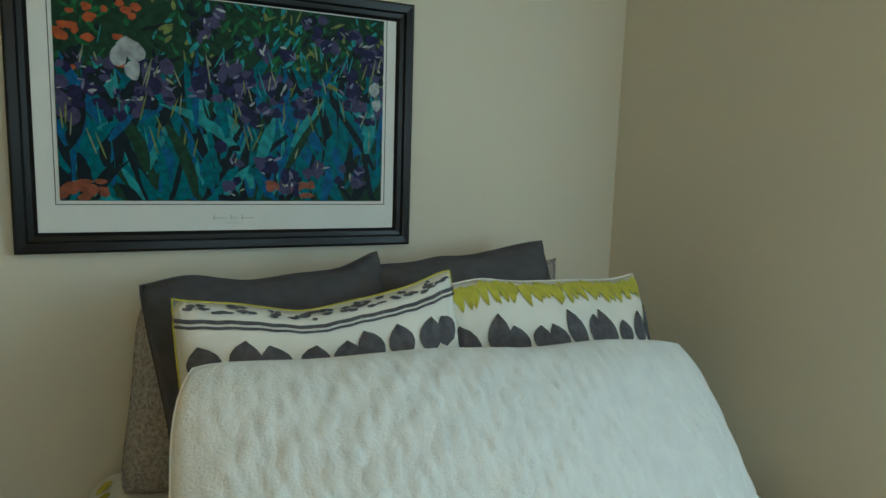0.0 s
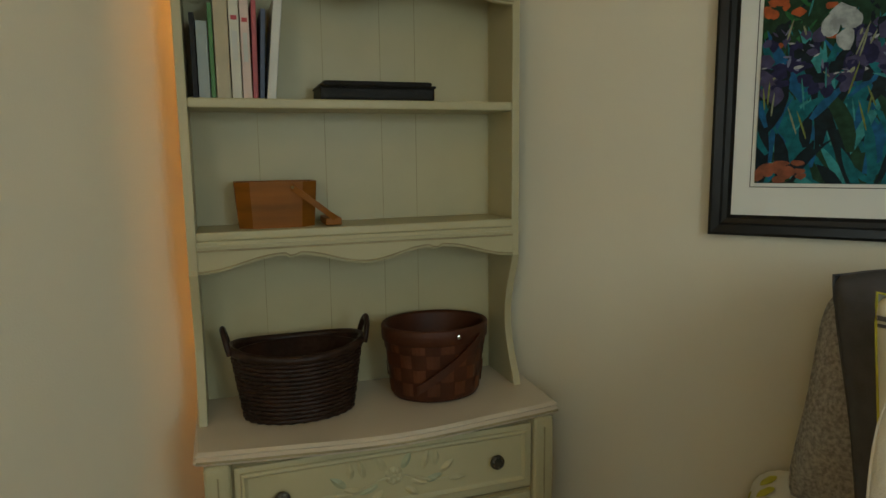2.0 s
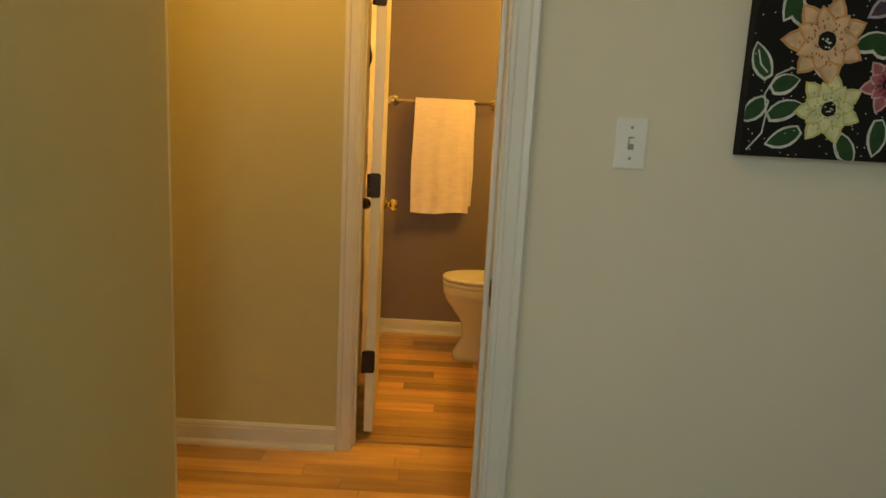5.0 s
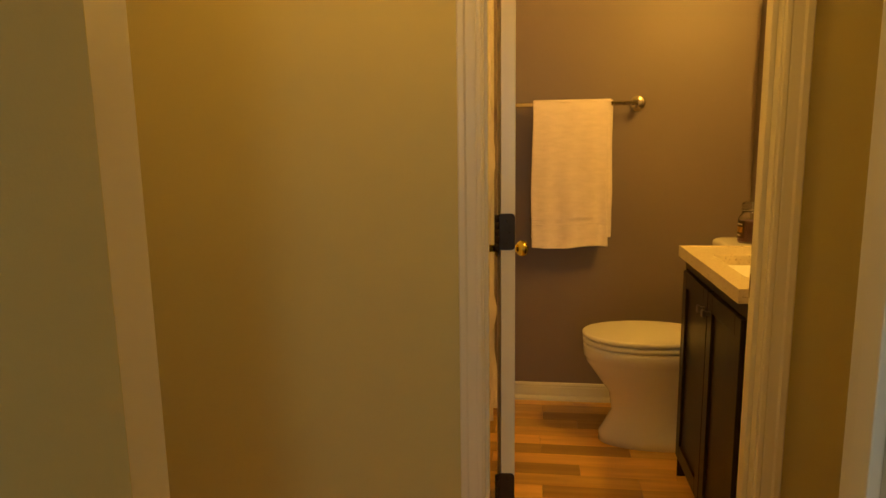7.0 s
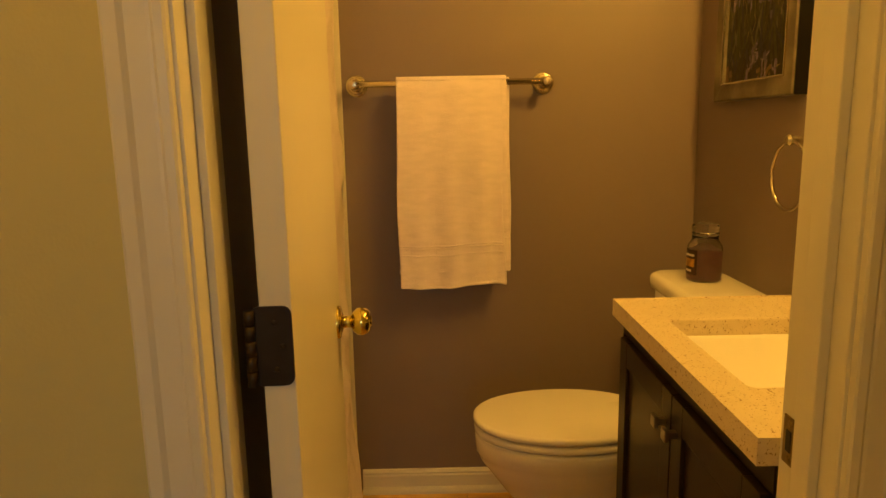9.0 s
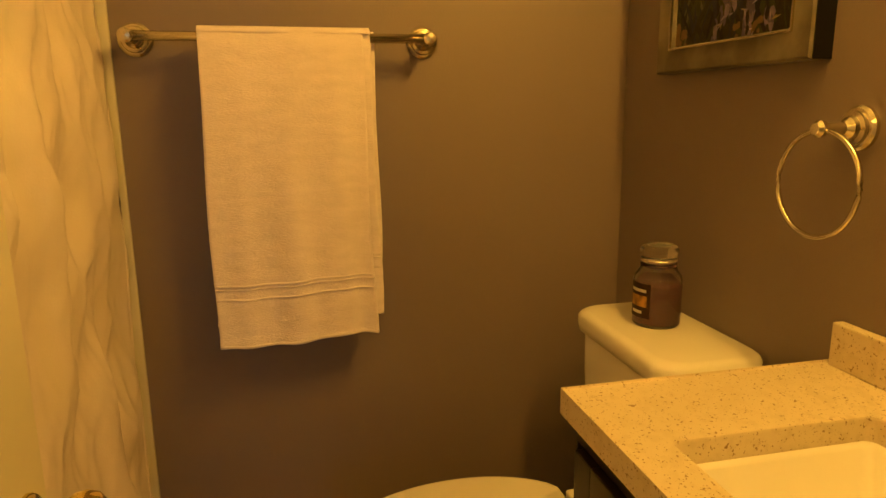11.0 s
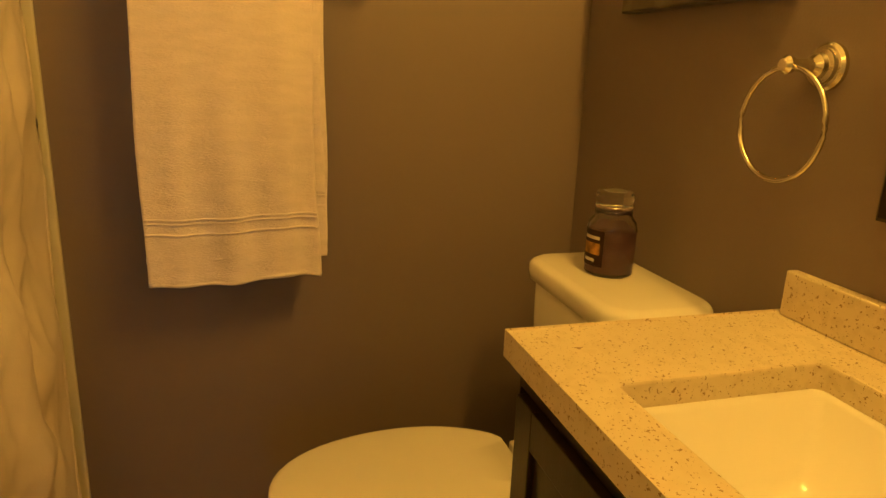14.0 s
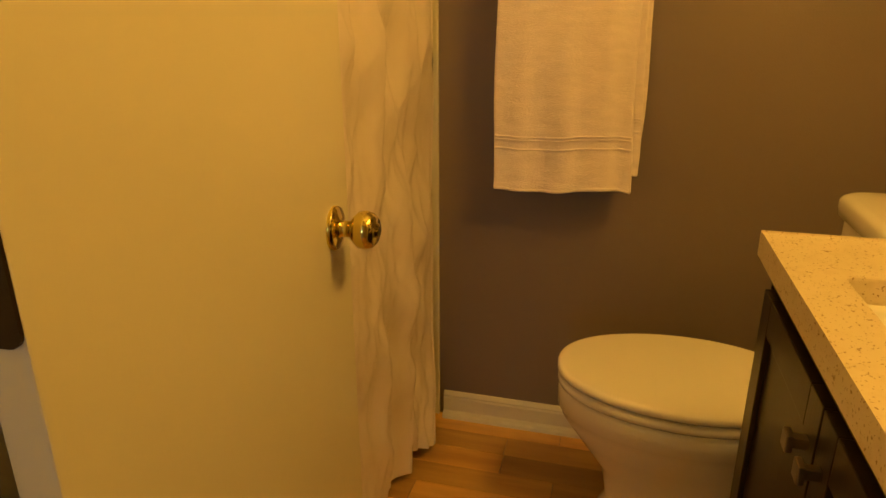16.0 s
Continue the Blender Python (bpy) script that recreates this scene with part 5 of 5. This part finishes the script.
# candle jar on the tank
jar = thing("candle_jar", "plum candle in a lidded glass jar on the toilet tank", "candle", pose(-2.176, -1.385, 0.8415, 0, 0, 16) @ Matrix.Diagonal((0.92, 0.92, 1.0, 1)))
part("jar", lathe([(0, 0.0), (0.046, 0.0), (0.050, 0.005), (0.0505, 0.088), (0.048, 0.100), (0.040, 0.110), (0.0375, 0.114), (0.0375, 0.126), (0.0355, 0.126), (0.0355, 0.113), (0.046, 0.098), (0.0475, 0.086), (0.047, 0.008), (0, 0.006)], 40), M_GLASS, jar, "clear glass jar", True)
part("wax", lathe([(0, 0.007), (0.0482, 0.007), (0.0486, 0.083), (0.047, 0.086), (0, 0.085)], 36), M_WAX, jar, "dark plum wax", True)
lid = part("lid", lathe([(0.0, 0.128), (0.037, 0.128), (0.039, 0.132), (0.036, 0.137), (0.0385, 0.142), (0.0395, 0.150), (0.036, 0.157), (0.026, 0.161), (0, 0.162)], 36), M_GLASS, jar, "bulbous clear glass lid", True)
part("gasket", lathe([(0.030, 0.120), (0.0352, 0.120), (0.0352, 0.127), (0.030, 0.127), (0.030, 0.120)], 30), M_SLOT, lid, "", True)


def wrap(name, a0, a1, z0, z1, material, r=0.0506):
    part(name, sheet(12, 1, lambda u, v: (r * math.sin(radians(a0 + (a1 - a0) * u)), -r * math.cos(radians(a0 + (a1 - a0) * u)), z0 + (z1 - z0) * v)), material, jar)


wrap("label", -40, 28, 0.020, 0.088, M_LABEL)
wrap("label_picture", -32, 20, 0.042, 0.064, M_LABELPIC, 0.0509)
wrap("label_band", -30, 18, 0.071, 0.077, M_LABELTXT, 0.0510)
wrap("label_band", -25, 8, 0.028, 0.034, M_LABELTXT, 0.0510)

# towel bar and towel
BARX, BARZ = -2.462, 1.405
bar = thing("towel_bar", "satin nickel towel bar on the taupe wall", "towel bar")
part("rod", tube([(BARX, -2.372, BARZ), (BARX, -1.770, BARZ)], 0.0095, 16), M_NICKEL, bar, "", True)
for y in (-2.367, -1.775):
    pst = part("post", lathe([(0, 0.0), (0.034, 0.0), (0.034, 0.006), (0.030, 0.010), (0.027, 0.011), (0.025, 0.016), (0.019, 0.018), (0.017, 0.024), (0.011, 0.030), (0.010, 0.075), (0.013, 0.078), (0.014, 0.097), (0.010, 0.101), (0, 0.102)], 32, pose(BX, y, BARZ, 0, 90)), M_NICKEL, bar, "stepped round nickel post")


def towel_sheet(y0, y1, z0, fx, seed, band):
    """One folded layer hanging from the bar, with soft folds and a woven border."""
    def at(u, v):
        s = v * (BARZ - z0 + 0.02)
        z = BARZ + 0.014 - s
        y = y0 + (y1 - y0) * u
        drop = max(0.0, v - 0.06)
        x = fx + 0.008 * drop * math.sin(u * 11 + seed) + 0.006 * drop * math.sin(u * 23 + 2 * seed + v) + 0.008 * noise.noise(Vector((u * 4 + seed, v * 2, 2)))
        y += 0.006 * drop * math.sin(v * 7 + seed) + 0.030 * (0.5 - u) * -drop * 0.6 * band
        z += 0.006 * math.sin(u * 7.5 + 1.0 + seed) * drop * drop + 0.012 * drop * u * band
        d = BARZ - z
        hem = (BARZ - z0)
        if band and hem - 0.128 < d < hem - 0.092:
            x -= 0.001
        if d > hem - 0.012:
            x += 0.002
        x += 0.0011 * noise.noise(Vector((u * 120, v * 180, seed))) + 0.0018 * drop * noise.noise(Vector((u * 7 + 2, v * 38, seed)))
        x += 0.007 * drop * math.exp(-((u - 0.80 - 0.03 * v) / 0.05) ** 2) - 0.005 * drop * math.exp(-((u - 0.30 + 0.05 * v) / 0.06) ** 2)
        if v < 0.06:
            k = 1 - v / 0.06
            x -= 0.012 * k * k
        return (x, y, z)
    return at


towel = thing("bath_towel", "folded white terry towel hanging over the towel bar", "towel")
for y0, y1, z0, fx, seed, band in ((-2.236, -1.918, 0.775, BARX + 0.024, 1.0, 1), (-2.236, -1.902, 0.822, BARX + 0.0105, 2.0, 1), (-2.232, -1.89, 0.86, BARX - 0.018, 3.0, 0)):
    fold = part("folded_layer", sheet(60, 120, towel_sheet(y0, y1, z0, fx, seed, band)), M_TERRY, towel, "", True)
    if band:
        span = BARZ - z0 + 0.02
        full = towel_sheet(y0, y1, z0, fx, seed, band)
        for dz in (0.128, 0.120, 0.098):
            v_ = (span - 0.006 - dz) / span
            rows = [full(u_, v_) for u_ in np.linspace(0.004, 0.996, 48)]
            part("woven_band", tube([(x_ + 0.0044, y_, z_) for x_, y_, z_ in rows], 0.0024, 8), M_TERRY, towel, "", True)
        hemr = [full(u_, 0.997) for u_ in np.linspace(0.004, 0.996, 48)]
        part("hem", tube([(x_, y_, z_) for x_, y_, z_ in hemr], 0.0050, 8), M_TERRY, towel, "", True)
    sm = fold.modifiers.new("thick", "SOLIDIFY")
    sm.thickness, sm.offset = 0.007, 0
part("bar_fold", sheet(60, 14, lambda u, v: (BARX + 0.020 * math.cos(math.pi * v) + 0.002, -2.236 + 0.332 * u, BARZ + 0.006 + 0.014 * math.sin(math.pi * v))), M_TERRY, towel, "", True).modifiers.new("thick", "SOLIDIFY").thickness = 0.006

# towel ring
ring = thing("towel_ring", "satin nickel towel ring on the taupe wall", "towel ring", pose(-1.850, BY, 1.228))
part("mount", lathe([(0, 0), (0.032, 0), (0.032, 0.006), (0.028, 0.010), (0.025, 0.011), (0.024, 0.017), (0.018, 0.019), (0.016, 0.025), (0.009, 0.032), (0.0075, 0.062), (0.011, 0.064), (0.0125, 0.072), (0.008, 0.078), (0, 0.078)], 44, pose(0, 0, 0, 90)), M_NICKEL, ring)
part("hoop", tube([(0.076 * math.sin(2 * math.pi * k / 48), -0.066, -0.078 + 0.076 * math.cos(2 * math.pi * k / 48)) for k in range(48)], 0.0042, 10, True), M_NICKEL, ring, "", True)

# framed art over the toilet
art = thing("framed_iris_art", "small iris painting in a weathered grey wood frame", "picture", pose(-2.136, BY, 1.588))
AW, AH = 0.432, 0.52
bar_frame(art, AW, AH, ((0, 0), (0, 0.034), (0.004, 0.037), (0.046, 0.034), (0.050, 0.030), (0.050, 0.010), (0.050, 0)), M_RUSTIC)
bar_frame(art, AW - 0.088, AH - 0.088, ((0, 0.030), (0, 0.0375), (0.003, 0.0375), (0.003, 0.030)), M_NICKEL, "inner_bead")
for s in (-1, 1):
    part("frame_side", box(s * (AW / 2 + 0.001) - 0.001, s * (AW / 2 + 0.001) + 0.001, -0.033, 0.0, -AH / 2, AH / 2), M_BLACKFRAME, art)
M_ART = [mat("art_" + n, c, 0.4, 0, 60, 0.4, 0.1, 200) for n, c in (
    ("ground", (0.035, 0.028, 0.012)), ("a", (0.05, 0.055, 0.02)), ("b", (0.03, 0.03, 0.05)), ("c", (0.08, 0.08, 0.03)), ("d", (0.06, 0.07, 0.02)), ("e", (0.14, 0.13, 0.03)), ("f", (0.08, 0.065, 0.13)), ("g", (0.20, 0.16, 0.24)),
    ("h", (0.36, 0.31, 0.42)), ("i", (0.20, 0.10, 0.03)), ("j", (0.62, 0.46, 0.46)), ("k", (0.015, 0.012, 0.012)), ("l", (0.16, 0.09, 0.03)), ("m", (0.30, 0.24, 0.10)))]
pr = part("print", iris_field(AW - 0.098, AH - 0.098, 12, 0.5), M_ART, art, "dim violet and pink irises")
pr.location = (0, -0.024, 0)

# mirror
mir = thing("wall_mirror", "dark wood framed mirror above the vanity", "mirror", pose(-1.418, BY, 1.405))
bar_frame(mir, 0.60, 0.72, ((0, 0), (0, 0.020), (0.005, 0.024), (0.055, 0.022), (0.062, 0.012), (0.062, 0)), M_ESPRESSO)
part("glass", box(-0.24, 0.24, -0.010, -0.006, -0.30, 0.30), M_MIRROR, mir, "silvered mirror glass")
lampbar = thing("vanity_light", "three-bulb nickel vanity light over the mirror", "wall lamp", pose(-1.50, BY, 2.02))
part("back_plate", box(-0.26, 0.26, -0.02, 0.0, 0.07, 0.14, 0.006), M_NICKEL, lampbar)
for bx_ in (-0.18, 0.0, 0.18):
    a = part("arm", tube([(bx_, -0.015, 0.10), (bx_, -0.09, 0.115), (bx_, -0.125, 0.10), (bx_, -0.125, 0.06)], 0.007, 10), M_NICKEL, lampbar, "", True)
    part("socket_cup", lathe([(0, 0.062), (0.022, 0.060), (0.028, 0.048), (0.026, 0.048), (0.0, 0.052)], 20, pose(bx_, -0.125, 0)), M_NICKEL, a, "", True)
hl = thing("hall_ceiling_light", "flush ceiling light in the hall", "ceiling light", pose(-0.58, -2.55, TOP))
cl = thing("corner_lamp", "slim warm lamp standing in the corner behind the hutch", "floor lamp", pose(0.15, -0.15, 0))
part("base", lathe([(0, 0.02), (0.07, 0.018), (0.08, 0.008), (0.08, 0)], 24), M_NICKEL, cl, "", True)
part("pole", tube([(0, 0.07, 0.01), (0, 0.07, 1.95)], 0.008, 10), M_NICKEL, cl, "", True)
bl = thing("bedroom_ceiling_light", "flush ceiling light in the bedroom", "ceiling light", pose(1.05, -2.35, TOP))
part("canopy", lathe([(0, -0.03), (0.10, -0.03), (0.125, -0.012), (0.13, 0)], 32), M_NICKEL, bl, "", True)
part("canopy", lathe([(0, -0.03), (0.10, -0.03), (0.125, -0.012), (0.13, 0)], 32), M_NICKEL, hl, "", True)

# shower curtain, rod, tub
def curtain_at(u, v):
    x = -2.522 + 0.70 * u
    z = 2.02 - 1.985 * v
    k = 0.35 + 0.65 * v
    y = -2.445 + 0.008 * math.sin(u * 23 + 0.7 * math.sin(v * 5)) * k + 0.012 * noise.noise(Vector((u * 9, v * 6, 7))) * 2.2
    for fu, fv, am, sd in ((9, 16, 0.060, 2), (19, 30, 0.014, 5)):
        near, far = noise.voronoi(Vector((u * fu + 0.25 * v * fv, v * fv * 0.8 - 0.5 * u * fu, sd)))[0][:2]
        y += am * (0.9 * near + 0.5 * min(0.5, far - near) - 0.3)
    y = -2.43 + (y + 2.43) * min(1.0, 0.2 + u * 5)
    flare = max(0.0, v - 0.72) / 0.28
    x += 0.17 * flare ** 2 * max(0.0, 1 - 2.2 * u)
    y += 0.055 * flare ** 2 * max(0.0, 1 - 2.0 * u)
    z += 0.05 * flare * max(0.0, min(1.0, 3 * u - 0.1)) * (u < 0.4)
    return (x, y, z)


curtain = thing("shower_curtain", "creased white satin shower curtain hanging to the floor", "shower curtain")
part("cloth", sheet(130, 240, curtain_at), M_CURTAIN, curtain, "", True)
part("hem", tube([curtain_at(0.0, v) for v in np.linspace(0, 1, 60)], 0.003, 6), M_CURTAIN, curtain, "", True)
rod = thing("curtain_rod", "slim metal shower curtain rod", "curtain rod")
part("rod", tube([(BX, -2.415, 2.05), (HX - 0.118, -2.415, 2.05)], 0.012, 14), M_NICKEL, rod, "", True)
for k in range(8):
    xx = -2.49 + k * 0.09
    part("ring", tube([(xx, -2.415 + 0.02 * math.cos(t), 2.045 + 0.028 * math.sin(t)) for t in np.linspace(0, 2 * math.pi, 14)[:-1]], 0.0015, 6, True), M_NICKEL, rod)
slab("trim_tub_edge", BX, BX + 0.013, -2.438, -2.414, 0.0, TOP, M_TUB, "white edge trim of the tub surround", "trim", 0.003)
tub = thing("bathtub", "white enamel bathtub behind the curtain", "bathtub")
part("apron", box(BX, HX - 0.12, -2.56, -2.50, BF - 0.012, 0.42, 0.015, 3), M_TUB, tub)
part("deck", box(BX, HX - 0.12, -3.19, -3.13, BF - 0.012, 0.42, 0.015, 3), M_TUB, tub)
part("basin_floor", box(BX, HX - 0.12, -3.13, -2.56, BF - 0.012, 0.12), M_TUB, tub)

# second bedroom: bed end seen through the far doorway
fb = thing("far_bed", "bed with dark base in the second bedroom", "bed", pose(-3.6, -5.35, 0, 0, 0, 0))
part("base", box(-0.7, 0.75, -0.7, 0.40, 0.06, 0.42, 0.01), M_BLACKFRAME, fb)
part("mattress", box(-0.7, 0.74, -0.7, 0.39, 0.42, 0.56, 0.04, 3), mat("grey_sheet", (0.40, 0.42, 0.46), 0.9, 0, 10, 0.1, 0.2, 200), fb)
for lx in (-0.6, 0.68):
    part("leg", box(lx - 0.03, lx + 0.03, 0.3, 0.36, 0.0, 0.06, 0.004), M_BLACKFRAME, fb)
for k, z in ((0, 0.68), (1, 0.70)):
    fp = pillow("patterned_cushion", "grey and white patterned cushion on the far bed", 0.5, 0.26, 0.16, lean(-3.75 + 0.55 * k, -5.10, z, 10), M_DAMASK, seed=11 + k)

# ---- oak strip floor, last ----
rg = random.Random(77)
plank_mesh = {}
for ln in (0.35, 0.5, 0.65, 0.8, 1.0):
    plank_mesh[ln] = finish(box(-0.0408, 0.0408, 0, ln - 0.0012, -0.012, 0.0, 0.0009, 1), "plank", M_OAK)
floor_hall, floor_bath = bpy.data.objects["floor_hall"], bpy.data.objects["floor_bath"]
row, x = 0, BX + 0.041
while x < 0.0:
    y = -4.58 + rg.uniform(0.0, 0.3) if x > HX else -3.2 + rg.uniform(0.0, 0.02)
    while y < -1.2:
        ln = rg.choice(list(plank_mesh))
        if y + ln > (-1.16 if x > HX else BY):
            ln = 0.35
        if y + ln > -1.10:
            break
        ob = new("plank", plank_mesh[ln])
        in_bath = x < HX - 0.11
        if in_bath and y < -3.2:
            y += ln
            bpy.data.objects.remove(ob)
            continue
        ob.location = (x, y, BF if in_bath else 0.0)
        ob.parent = floor_bath if in_bath else floor_hall
        y += ln
    x += 0.0825
